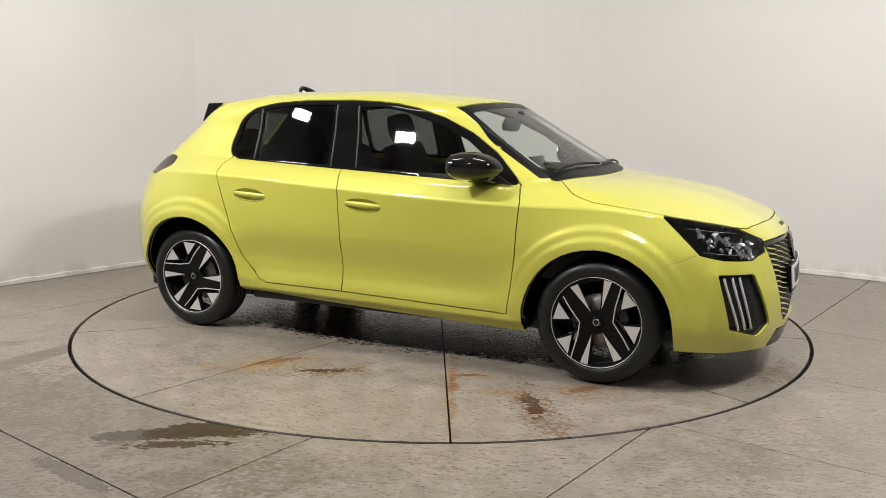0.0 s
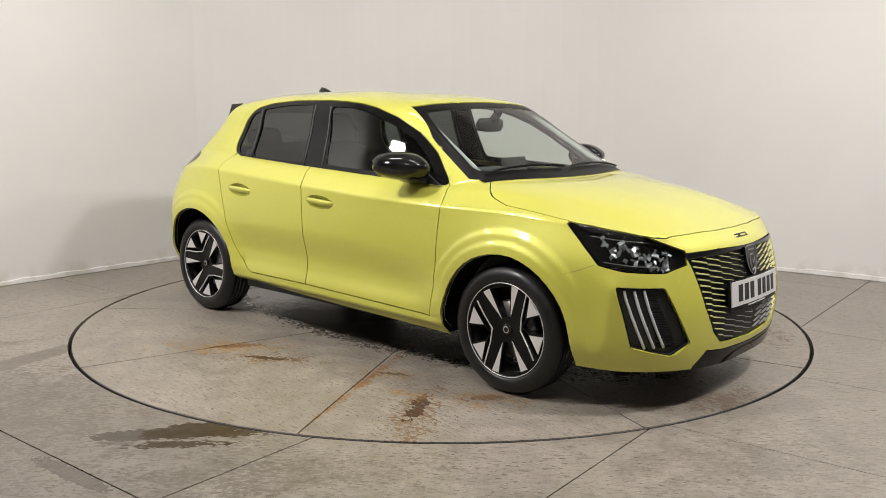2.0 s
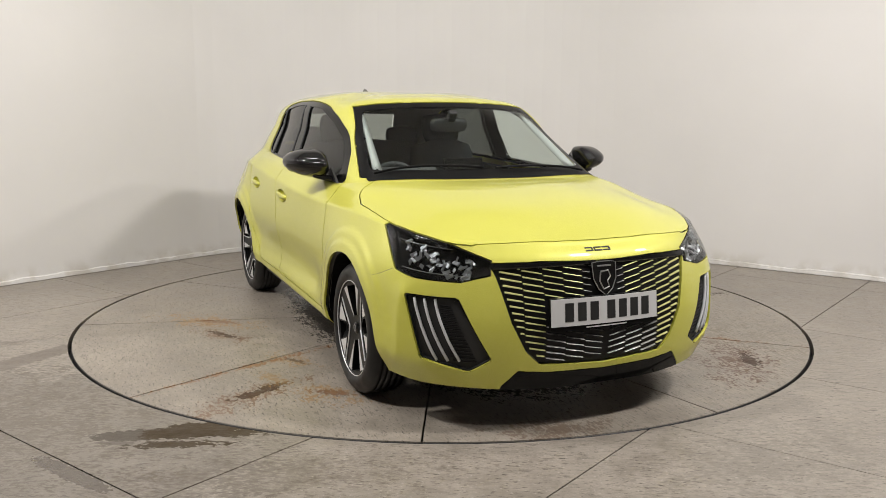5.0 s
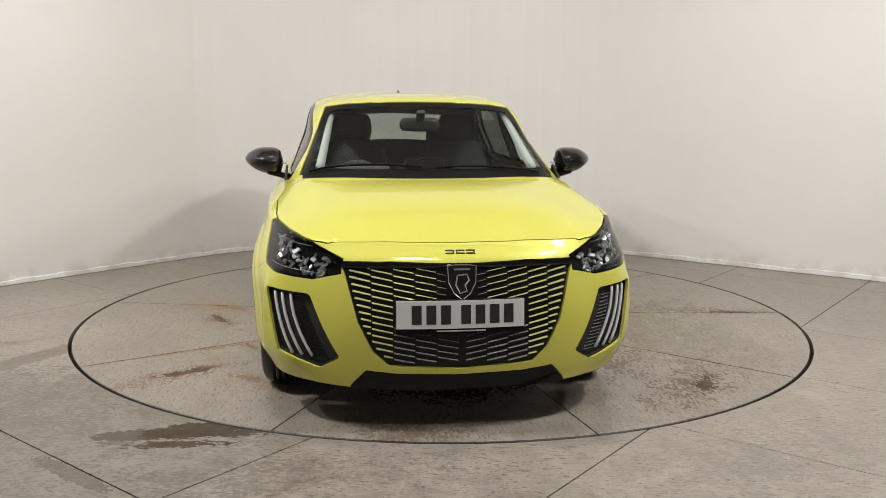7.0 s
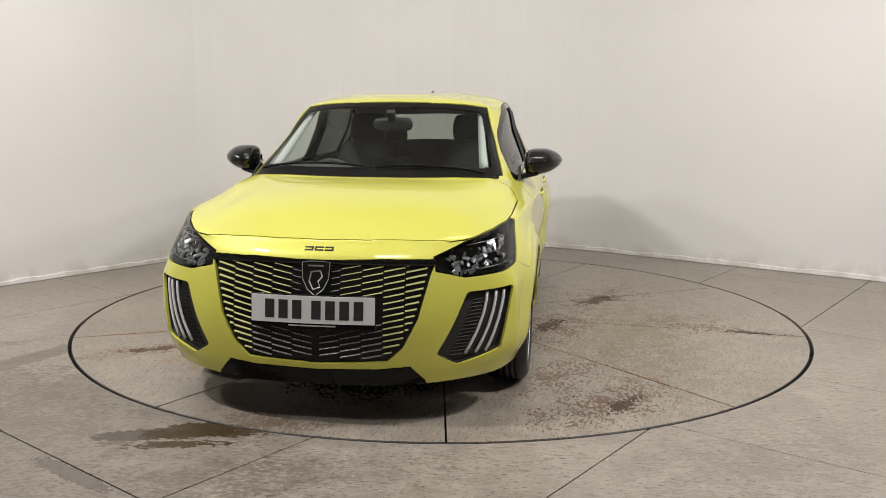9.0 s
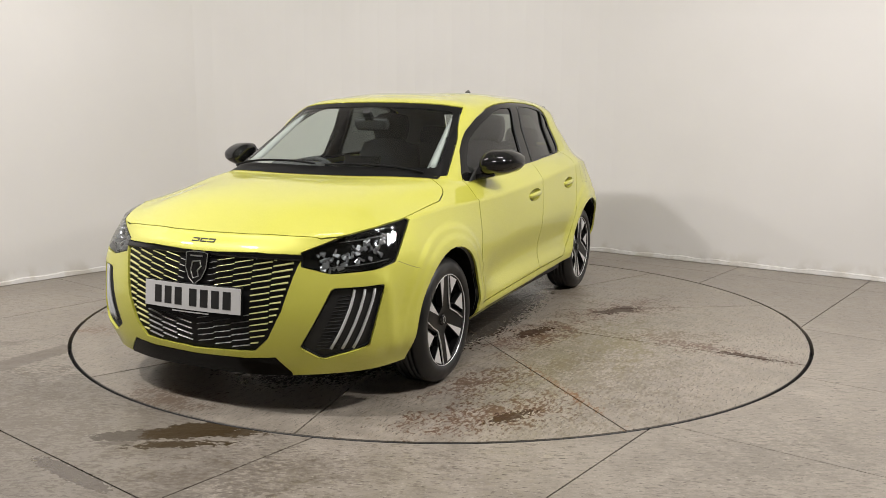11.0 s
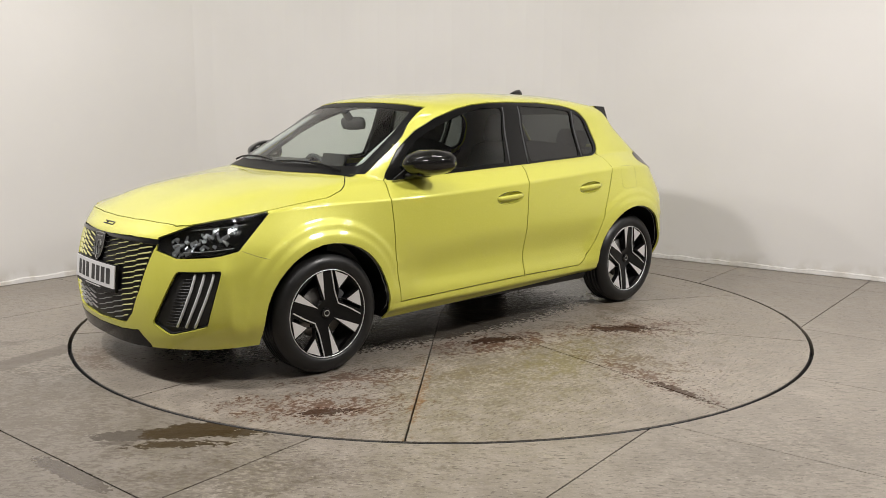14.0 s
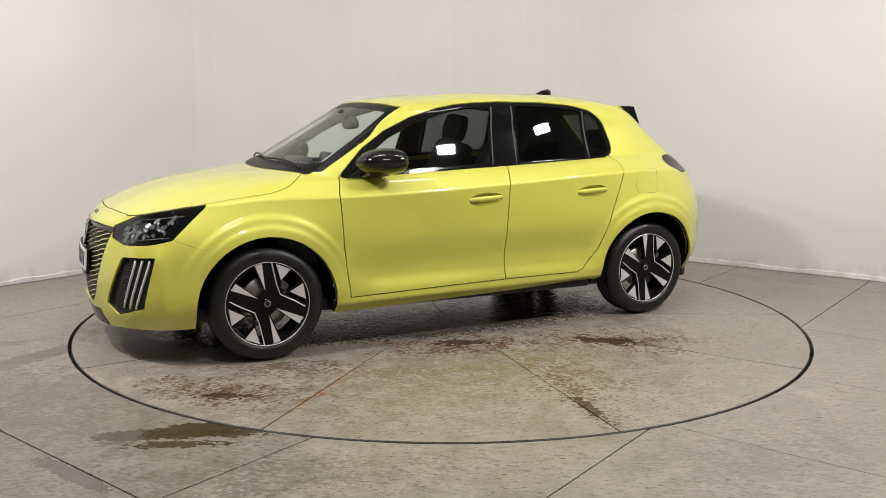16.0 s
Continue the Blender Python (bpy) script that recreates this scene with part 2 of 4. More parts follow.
def carve(bm, layer, tag, poly, axes, cond, only=(0,)):
    """Cuts the outline poly, seen along axes, into the faces that have a tag of only, and gives those inside the new tag."""
    A, B = Vector(axes[0]), Vector(axes[1])
    for (a0, b0), (a1, b1) in zip(poly, poly[1:] + poly[:1]):
        d = Vector((a1 - a0, b1 - b0))
        size = d.length
        d /= size
        near = []
        for f in bm.faces:
            if f[layer] in only:
                c = f.calc_center_median()
                if cond(c):
                    q = Vector((A.dot(c) - a0, B.dot(c) - b0))
                    if abs(q.x * d.y - q.y * d.x) < .05 and -.05 < q.dot(d) < size + .05:
                        near.append(f)
        if near:
            geom = list({v for f in near for v in f.verts}) + list({e for f in near for e in f.edges}) + near
            bmesh.ops.bisect_plane(bm, geom=geom, dist=1e-5, plane_co=A * a0 + B * b0, plane_no=A * d.y - B * d.x)
    for f in bm.faces:
        if f[layer] in only:
            c = f.calc_center_median()
            if cond(c) and inside((A.dot(c), B.dot(c)), poly):
                f[layer] = tag


# ---------------------------------------------------------------- car body form
# Half of the body (left side): eleven lines from sill to roof, each from the nose round the side to the tail.
LINES = [
    [(2.078, 0, .182), (2.05, .35, .185), (1.965, .575, .195), (1.82, .73, .20), (1.62, .80, .205), (1.27, .80, .21), (.88, .79, .215),
     (-.2, .79, .245), (-.88, .79, .27), (-1.27, .78, .27), (-1.62, .74, .26), (-1.78, .58, .26), (-1.86, .30, .26), (-1.88, 0, .26)],
    [(2.10, 0, .26), (2.07, .35, .265), (1.99, .58, .275), (1.86, .755, .29), (1.64, .835, .30), (1.27, .85, .30), (.86, .845, .30),
     (-.2, .845, .32), (-.88, .845, .335), (-1.27, .84, .36), (-1.64, .79, .37), (-1.85, .60, .37), (-1.92, .3, .37), (-1.935, 0, .37)],
    [(2.116, 0, .45), (2.085, .33, .45), (2.01, .56, .455), (1.88, .76, .46), (1.65, .845, .47), (1.27, .865, .47), (.85, .85, .47),
     (-.2, .85, .48), (-.88, .855, .50), (-1.27, .865, .52), (-1.64, .81, .53), (-1.87, .61, .54), (-1.935, .3, .54), (-1.945, 0, .54)],
    [(2.07, 0, .69), (2.037, .34, .685), (1.97, .54, .665), (1.85, .75, .65), (1.64, .84, .65), (1.27, .872, .66), (.84, .858, .65),
     (-.2, .860, .66), (-.9, .862, .68), (-1.27, .87, .70), (-1.62, .82, .71), (-1.84, .62, .72), (-1.90, .3, .73), (-1.91, 0, .73)],
    [(1.995, 0, .78), (1.965, .33, .785), (1.90, .56, .785), (1.77, .71, .805), (1.57, .78, .838), (1.27, .815, .862), (.84, .840, .862),
     (-.2, .848, .902), (-.95, .824, .945), (-1.27, .80, .955), (-1.58, .74, .94), (-1.77, .60, .90), (-1.83, .3, .90), (-1.84, 0, .90)],
    [(1.72, 0, .893), (1.70, .30, .893), (1.64, .50, .885), (1.55, .60, .88), (1.44, .68, .885), (1.22, .745, .905), (.86, .785, .915),
     (-.2, .797, .965), (-.98, .77, .995), (-1.27, .755, .995), (-1.56, .69, .98), (-1.73, .57, .955), (-1.79, .28, .955), (-1.80, 0, .955)],
    [(1.40, 0, .957), (1.38, .28, .955), (1.34, .46, .945), (1.28, .57, .94), (1.22, .645, .94), (1.10, .71, .945), (.86, .755, .942),
     (-.2, .768, .988), (-1.0, .735, 1.02), (-1.27, .72, 1.025), (-1.53, .66, 1.015), (-1.69, .55, 1.0), (-1.75, .27, 1.0), (-1.76, 0, 1.0)],
    [(1.12, 0, .982), (1.11, .25, .982), (1.08, .43, .982), (1.04, .55, .982), (1.0, .63, .98), (.95, .68, .972), (.84, .73, .958),
     (-.2, .74, 1.003), (-1.0, .70, 1.038), (-1.27, .685, 1.05), (-1.50, .635, 1.05), (-1.64, .53, 1.045), (-1.70, .27, 1.045), (-1.71, 0, 1.045)],
    [(.78, 0, 1.185), (.77, .23, 1.185), (.745, .40, 1.18), (.71, .51, 1.18), (.68, .57, 1.175), (.63, .605, 1.165), (.52, .645, 1.15),
     (-.2, .670, 1.19), (-.98, .628, 1.20), (-1.22, .615, 1.20), (-1.38, .565, 1.20), (-1.47, .47, 1.20), (-1.52, .24, 1.20), (-1.53, 0, 1.20)],
    [(.43, 0, 1.385), (.425, .22, 1.382), (.405, .37, 1.375), (.38, .47, 1.367), (.35, .52, 1.36), (.315, .55, 1.352), (.20, .578, 1.352),
     (-.2, .587, 1.388), (-.92, .552, 1.376), (-1.12, .53, 1.362), (-1.22, .50, 1.355), (-1.28, .42, 1.352), (-1.31, .22, 1.36), (-1.315, 0, 1.365)],
    [(.28, 0, 1.412), (.28, .18, 1.41), (.27, .30, 1.405), (.25, .37, 1.40), (.22, .40, 1.40), (.18, .42, 1.40), (.08, .43, 1.408),
     (-.25, .44, 1.427), (-.85, .42, 1.417), (-1.02, .40, 1.407), (-1.10, .36, 1.4), (-1.16, .30, 1.395), (-1.18, .16, 1.397), (-1.185, 0, 1.398)],
]
LINES.append([(x, 0, 1.441 - .035 * (x + .45) ** 2) for x in (.12, .10, .07, .04, .0, -.05, -.12, -.35, -.8, -.9, -.95, -.98, -1.0, -1.01)])
ARCHES = [(1.265, .30, .372), (-1.255, .303, .385)]


def spline(points, steps, first=None, last=None):
    """A smooth curve through points, each an array of places; steps: samples in each span."""
    p = [np.asarray(q, float) for q in points]
    k = [0.0]
    for a, b in zip(p, p[1:]):
        k.append(k[-1] + max(1e-3, float(np.mean(np.linalg.norm(b - a, axis=-1)))))
    full = list(p)
    knots = list(k)
    full.insert(0, first if first is not None else 2 * p[0] - p[1])
    knots.insert(0, 2 * k[0] - k[1])
    full.append(last if last is not None else 2 * p[-1] - p[-2])
    knots.append(2 * k[-1] - k[-2])
    tang = [None]
    for i in range(1, len(full) - 1):
        h0, h1 = knots[i] - knots[i - 1], knots[i + 1] - knots[i]
        tang.append(((full[i] - full[i - 1]) / h0 * h1 + (full[i + 1] - full[i]) / h1 * h0) / (h0 + h1))
    out = []
    for i in range(1, len(full) - 2):
        h = knots[i + 1] - knots[i]
        n = steps[i - 1]
        for j in range(n):
            s = j / n
            out.append((1 + 2 * s) * (1 - s) ** 2 * full[i] + s * (1 - s) ** 2 * h * tang[i] + s * s * (3 - 2 * s) * full[i + 1] + s * s * (s - 1) * h * tang[i + 1])
    out.append(full[-2])
    return np.array(out)


def smooth(a, b, v):
    s = np.clip((v - a) / (b - a), 0, 1)
    return s * s * (3 - 2 * s)


def body_grid():
    """The half body as a grid of places, levels by stations."""
    m = np.array(LINES, float)
    flip = np.array([1, -1, 1.0])
    along = [14, 10, 11, 12, 24, 26, 32, 28, 20, 20, 12, 12, 12]
    st = [m[:, i] for i in range(m.shape[1])]
    g = spline(st, along, first=st[1] * flip, last=st[-2] * flip)        # stations, levels, 3
    lv = [g[:, j] for j in range(m.shape[0])]
    low = spline(lv[0:5], [6, 12, 15, 17])
    mid = spline(lv[4:8], [6, 6, 6])
    top = spline(lv[7:12], [12, 12, 6, 7], last=lv[10] * flip)
    g = np.concatenate([low, mid[1:], top[1:]])
    x, y, z = g[..., 0], g[..., 1], g[..., 2]
    side = smooth(.60, .72, y)
    for cx, cz, r in ARCHES:                                            # raised bands round the wheel openings
        d = np.hypot(x - cx, z - cz)
        y += side * .007 * (1 - smooth(r + .046, r + .060, d)) * smooth(.20, .34, z)
        y += side * .008 * (1 - smooth(r + .100, r + .116, d)) * smooth(.20, .34, z)
    corner = (y - x) * .70711                                           # fold of the bumper outside its vents
    fold = .018 * np.exp(-np.abs(corner + .695 + .12 * (z - .45)) / .038) * smooth(.22, .32, z) * (1 - smooth(.56, .66, z)) * smooth(1.5, 1.62, x)
    x += fold * .7071
    y += fold * .7071
    door = smooth(-1.0, -.7, x) * (1 - smooth(.6, .85, x))
    edge = .655 - .05 * smooth(.1, .8, x)                                # hollow of the doors under a soft edge
    y -= side * door * .024 * smooth(edge, edge - .20, z) * smooth(.30, .42, z)
    y += side * smooth(-1.0, -.9, x) * (1 - smooth(.85, .95, x)) * .018 * np.exp(-((z - .285 + .012 * x) / .018) ** 2)   # ridge of the sill
    tail = smooth(-1.15, -1.6, x)
    y -= tail * .014 * side
    g[..., 1] = np.where(g[..., 1] < 1e-4, 0, g[..., 1])
    return g

# ---------------------------------------------------------------- the hall
RING = 2.260


def wall_line():
    """Inner face of the white wall: straight, rounded at the back, straight."""
    c, r = Vector((-.10, .20)), 2.86
    pts = [(-8.3, -4.45), (-5.6, -1.62), (-3.32, .76)]
    for i in range(25):
        a = radians(137 - i * (137 - 50) / 24)
        pts.append((c.x + r * math.cos(a), c.y + r * math.sin(a)))
    return pts + [(3.54, 1.12), (5.6, -.55), (9.2, -3.5)]


def build_wall():
    inner = wall_line()
    high, thick = 5.0, .2
    bm = bmesh.new()
    cols = []
    for i, (x, y) in enumerate(inner):
        a, b = Vector(inner[max(i - 1, 0)]), Vector(inner[min(i + 1, len(inner) - 1)])
        n = Vector((-(b - a).y, (b - a).x)).normalized()
        cols.append([bm.verts.new(p) for p in ((x, y, 0), (x, y, high), (x + n.x * thick, y + n.y * thick, high), (x + n.x * thick, y + n.y * thick, 0))])
    for p, q in zip(cols, cols[1:]):
        for k in range(4):
            bm.faces.new((p[k], q[k], q[(k + 1) % 4], p[(k + 1) % 4]))
    bmesh.ops.recalc_face_normals(bm, faces=bm.faces)
    tagged(part("wall_back", bm, WALL_MAT, smoothed=False), "white painted curved studio wall, browner in patches at its foot", "wall", kind="structure")
    # skirting of rough white filler at the wall's foot
    bm = bmesh.new()
    rng = random.Random(4)
    cols = []
    dense = []
    for (x0, y0), (x1, y1) in zip(inner, inner[1:]):
        k = max(1, int(math.hypot(x1 - x0, y1 - y0) / .08))
        dense += [(x0 + (x1 - x0) * j / k, y0 + (y1 - y0) * j / k) for j in range(k)]
    for i, (x, y) in enumerate(dense):
        a, b = Vector(dense[max(i - 1, 0)]), Vector(dense[min(i + 1, len(dense) - 1)])
        n = Vector(((b - a).y, -(b - a).x)).normalized()
        w, h = .010 + rng.random() * .008, .028 + rng.random() * .014
        cols.append([bm.verts.new(p) for p in ((x + n.x * w, y + n.y * w, .004), (x + n.x * w * .8, y + n.y * w * .8, h), (x - n.x * .01, y - n.y * .01, h + .008))])
    for p, q in zip(cols, cols[1:]):
        for k in range(2):
            bm.faces.new((p[k], q[k], q[k + 1], p[k + 1]))
    bmesh.ops.recalc_face_normals(bm, faces=bm.faces)
    tagged(part("baseboard", bm, WALL_MAT), "uneven white filler strip along the wall's foot", "baseboard", kind="structure")
    # plain walls that close the hall behind the camera
    bm = bmesh.new()
    box(bm, (17.5, .2, 5), (.45, -9.1, 2.5))
    tagged(part("wall_front", bm, WALL_MAT), "plain pale wall closing the hall", "wall", kind="structure")
    for name, x, y0 in (("wall_left", -8.35, -4.5), ("wall_right", 9.25, -3.5)):
        bm = bmesh.new()
        box(bm, (.2, abs(-9.0 - y0), 5), (x, (-9.0 + y0) / 2, 2.5))
        tagged(part(name, bm, WALL_MAT), "plain pale wall closing the hall", "wall", kind="structure")
    # corrugated roof
    bm = bmesh.new()
    rows = []
    for i in range(0, 361):
        x = -9 + i * .052
        z = 5.0 + (.035 if i % 4 in (1, 2) else 0)
        rows.append((bm.verts.new((x, -9.3, z)), bm.verts.new((x, 3.6, z))))
    for p, q in zip(rows, rows[1:]):
        bm.faces.new((p[0], p[1], q[1], q[0]))
    tagged(part("ceiling", bm, ROOF_MAT), "grey corrugated sheet roof", "ceiling", kind="structure")


def slab(name, polys, top, mat, parent, thick=.06, bevel=.004):
    """Floor slabs: each outline a list of corners seen from above, counterclockwise."""
    for poly in polys:
        bm = bmesh.new()
        a = [bm.verts.new((x, y, top)) for x, y in poly]
        b = [bm.verts.new((x, y, top - thick)) for x, y in poly]
        bm.faces.new(a)
        n = len(poly)
        for i in range(n):
            bm.faces.new((a[i], b[i], b[(i + 1) % n], a[(i + 1) % n]))
        part(name, bm, mat, parent)


def clip(poly, nx, ny, off):
    """Keeps the part of poly where nx*x + ny*y >= off."""
    out = []
    for (x0, y0), (x1, y1) in zip(poly, poly[1:] + poly[:1]):
        d0, d1 = nx * x0 + ny * y0 - off, nx * x1 + ny * y1 - off
        if d0 >= 0:
            out.append((x0, y0))
        if (d0 >= 0) != (d1 >= 0):
            s = d0 / (d0 - d1)
            out.append((x0 + (x1 - x0) * s, y0 + (y1 - y0) * s))
    return out


def build_floor():
    floor = new("floor")
    tagged(floor, "worn grey concrete floor with damp patches", "floor", kind="structure")
    # dark sub-floor under the joints
    bm = bmesh.new()
    box(bm, (19, 14, .04), (.4, -2.8, -.09))
    part("sub_floor", bm, MATT_BLACK, floor)
    # slabs lie on a slanting grid; those that meet the table follow its ring
    ux, uy = math.cos(radians(52)), math.sin(radians(52))
    a_lines = [-9.2, -6.1, -4.1, -2.07, .955, 1.99, 4.1, 6.2, 9.3, 12.0]
    b_lines = [-12.0, -8.5, -6.6, -4.7, -2.83, -1.02, .05, 1.08, 2.6, 4.6, 9.0]
    gap = .0036
    fine = .0022
    r = RING + .022
    for a0, a1 in zip(a_lines, a_lines[1:]):
        for b0, b1 in zip(b_lines, b_lines[1:]):
            quad = [(-9.2, -9.2), (9.4, -9.2), (9.4, 4.0), (-9.2, 4.0)]
            for nx, ny, off in ((uy, -ux, a0 + gap), (-uy, ux, -a1 + gap), (ux, uy, b0 + (fine if b0 > -2 else gap)), (-ux, -uy, -b1 + (fine if b1 > -2 else gap))):
                quad = clip(quad, nx, ny, off)
                if not quad:
                    break
            if not quad:
                continue
            if min(math.hypot(*q) for q in quad) > r + 1.9:
                slab("floor_slab", [quad], 0, FLOOR_MAT, floor)
                continue
            # outside of the ring, cut in strips by angle
            steps = 240
            bm = bmesh.new()
            seen = {}

            def vert(p, z):
                k = (round(p[0], 5), round(p[1], 5), z)
                if k not in seen:
                    seen[k] = bm.verts.new((p[0], p[1], z))
                return seen[k]

            made = 0
            for i in range(steps):
                t0, t1 = 2 * math.pi * i / steps, 2 * math.pi * (i + 1) / steps
                wedge = [(r * math.cos(t0), r * math.sin(t0)), (16 * math.cos(t0), 16 * math.sin(t0)), (16 * math.cos(t1), 16 * math.sin(t1)), (r * math.cos(t1), r * math.sin(t1))]
                for (x0, y0), (x1, y1) in zip(quad, quad[1:] + quad[:1]):
                    ex, ey = x1 - x0, y1 - y0
                    size = math.hypot(ex, ey)
                    if size < 1e-6:
                        continue
                    wedge = clip(wedge, -ey / size, ex / size, (-ey * x0 + ex * y0) / size)
                    if len(wedge) < 3:
                        break
                if len(wedge) < 3:
                    continue
                vs = []
                for p in wedge:
                    v = vert(p, 0)
                    if v not in vs:
                        vs.append(v)
                if len(vs) < 3:
                    continue
                try:
                    bm.faces.new(vs)
                    made += 1
                except ValueError:
                    pass
            if made:
                edges = [e for e in bm.edges if e.is_boundary]
                ext = bmesh.ops.extrude_edge_only(bm, edges=edges)["geom"]
                for g in ext:
                    if isinstance(g, bmesh.types.BMVert):
                        g.co.z = -.06
                bmesh.ops.recalc_face_normals(bm, faces=bm.faces)
                part("floor_slab", bm, FLOOR_MAT, floor)
            else:
                bm.free()


def build_table():
    table = new("turntable")
    tagged(table, "round concrete vehicle turntable in stained wedge slabs, the car's shadow painted in", "turntable")
    cuts = [-173, -140, -104, -63.7, -26, 9, 44.7, 83.5, 121, 154]
    gap = .0045
    for a0, a1 in zip(cuts, cuts[1:] + [cuts[0] + 360]):
        n = max(6, int((a1 - a0) / 1.5))
        poly = []
        mid = radians((a0 + a1) / 2)
        poly.append((gap * 2 * math.cos(mid), gap * 2 * math.sin(mid)))
        for i in range(n + 1):
            a = radians(a0 + (a1 - a0) * i / n)
            e = gap / RING * (1 if i == 0 else -1 if i == n else 0)
            poly.append((RING * math.cos(a + e), RING * math.sin(a + e)))
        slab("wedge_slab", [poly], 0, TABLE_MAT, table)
    bm = bmesh.new()
    lathe(bm, [(RING + .0005, -.004), (RING + .003, -.006), (RING + .003, -.06)], 160, "Z")
    part("steel_rim", bm, MATT_BLACK, table, "dark steel edge band")
    return table


def build_floods():
    for at, watts, wide, high in FLOODS:
        base = new("flood_light")
        base.matrix_world = look(at, flood_aim(at))
        tagged(base, "white rectangular flood panel under the roof, the front middle one added as fill", "light", "flood panels")
        bm = bmesh.new()
        for w, h, x, y in ((wide + .08, .03, 0, high / 2 + .02), (wide + .08, .03, 0, -high / 2 - .02), (.03, high, wide / 2 + .02, 0), (.03, high, -wide / 2 - .02, 0)):
            box(bm, (w, h, .06), (x, y, .02), .004)
        part("frame", bm, MATT_BLACK, base)
        bm = bmesh.new()
        box(bm, (wide, high, .02), (0, 0, .035))
        part("backing", bm, PLATE, base)
        bm = bmesh.new()
        up = base.matrix_world.to_3x3().inverted() @ Vector((0, 0, 1))
        tube(bm, [up * .05, up * (4.99 - at[2])], .012)
        part("hanger", bm, MATT_BLACK, base)


# ---------------------------------------------------------------- the car
SIDE_AXES = ((1, 0, 0), (0, 0, 1))
FRONT_AXES = ((0, 1, 0), (0, 0, 1))
TOP_AXES = ((1, 0, 0), (0, 1, 0))
CORNER_AXES = ((-.70711, .70711, 0), (0, 0, 1))
GRILLE = [(-.3, .708), (0, .708), (.265, .715), (.49, .712), (.47, .666), (.42, .473), (.362, .356), (.30, .298), (0, .282), (-.3, .282)]
HEADLAMP = [(-.552, .836), (-.60, .87), (-.88, .83), (-.886, .785), (-1.06, .722), (-1.065, .665), (-.95, .637), (-.752, .652), (-.66, .674)]
CLAW = [(-.726, .585), (-.950, .574), (-1.085, .322), (-.995, .270), (-.800, .325)]
GLASS_F = [(.665, .986), (-.105, 1.02), (-.165, 1.345), (0, 1.343), (.10, 1.325), (.18, 1.303), (.345, 1.245), (.50, 1.172), (.64, 1.075), (.705, 1.015)]
GLASS_R = [(-.325, 1.022), (-.832, 1.040), (-.838, 1.328), (-.60, 1.352), (-.34, 1.358)]
GLASS_Q = [(-.868, 1.045), (-.985, 1.055), (-1.012, 1.09), (-.985, 1.245), (-.945, 1.295), (-.872, 1.318)]
DLO = [(.845, .952), (.40, .974), (-.23, 1.002), (-.965, 1.036), (-1.03, 1.06), (-1.045, 1.115), (-1.012, 1.262), (-.915, 1.335), (-.755, 1.364), (-.54, 1.380),
       (-.23, 1.382), (-.06, 1.374), (.06, 1.363), (.18, 1.341), (.355, 1.286), (.515, 1.210), (.67, 1.108)]
DOOR_F = [(.70, 1.06), (.835, .955), (.862, .872), (.850, .613), (.825, .40), (.811, .308), (-.169, .331), (-.168, .654), (-.19, .9), (-.235, 1.06)]
DOOR_R = [(-.235, 1.06), (-.19, .9), (-.168, .654), (-.169, .331), (-.683, .335), (-.735, .355), (-.77, .40), (-.840, .48), (-.895, .61), (-.945, .735),
          (-1.02, .90), (-1.05, .967), (-1.035, 1.02), (-.985, 1.07)]
HOOD = [(2.02, -.2), (1.985, 0), (1.978, .2), (1.948, .4), (1.915, .537), (1.866, .622), (1.733, .70), (1.60, .752), (1.5, .766), (1.22, .775), (1.095, .742),
        (1.04, .67), (.99, .60), (.8, .3), (.8, -.2)]
SCREEN = [(-.2, 1.375), (0, 1.375), (.25, 1.371), (.42, 1.361), (.537, 1.345), (.605, 1.17), (.676, .990), (.5, .9905), (0, .9905), (-.2, .9905)]
SCREEN_IN = [(-.2, 1.348), (0, 1.348), (.3, 1.341), (.513, 1.322), (.573, 1.17), (.625, 1.030), (.3, 1.030), (0, 1.030), (-.2, 1.030)]
LIP = [(-.2, .252), (0, .252), (.27, .259), (.390, .270), (.448, .205), (.47, .12), (-.2, .12)]
TAIL_LAMP = [(-1.47, 1.035), (-1.56, 1.045), (-1.72, .99), (-1.75, .94), (-1.60, .925), (-1.47, .985)]
REAR_GLASS = [(-.2, 1.33), (0, 1.33), (.37, 1.32), (.45, 1.085), (0, 1.075), (-.2, 1.075)]
T_SHELL, T_DLO, T_GF, T_GR, T_GQ, T_DF, T_DR, T_HOOD, T_SCREEN, T_SIN, T_GRILLE, T_HL, T_CLAW, T_LIP, T_TAIL, T_RG, T_ARCH, T_CUP = range(18)


def rounded(poly, r, below=9.0):
    """The outline with its corners rounded, where their first coordinate is under below."""
    out = []
    n = len(poly)
    for i in range(n):
        p, q, s = Vector(poly[i - 1]), Vector(poly[i]), Vector(poly[(i + 1) % n])
        u, v = p - q, s - q
        bend = u.normalized().angle(v.normalized())
        if bend > radians(158) or q.x > below:
            out.append(tuple(q))
            continue
        k = min(r, u.length * .42, v.length * .42)
        a, b = q + u.normalized() * k, q + v.normalized() * k
        for t in (0, .33, .67, 1):
            out.append(tuple(a * (1 - t) ** 2 + q * 2 * t * (1 - t) + b * t * t))
    return out


def cup_outline(x, z):
    """The rim of a grip hollow: a flat lens, its rear end raised."""
    out = []
    for k in range(24):
        a = 2 * math.pi * k / 24
        out.append((x + .110 * math.cos(a), z + .034 * math.sin(a) - .006 * math.cos(a)))
    return out


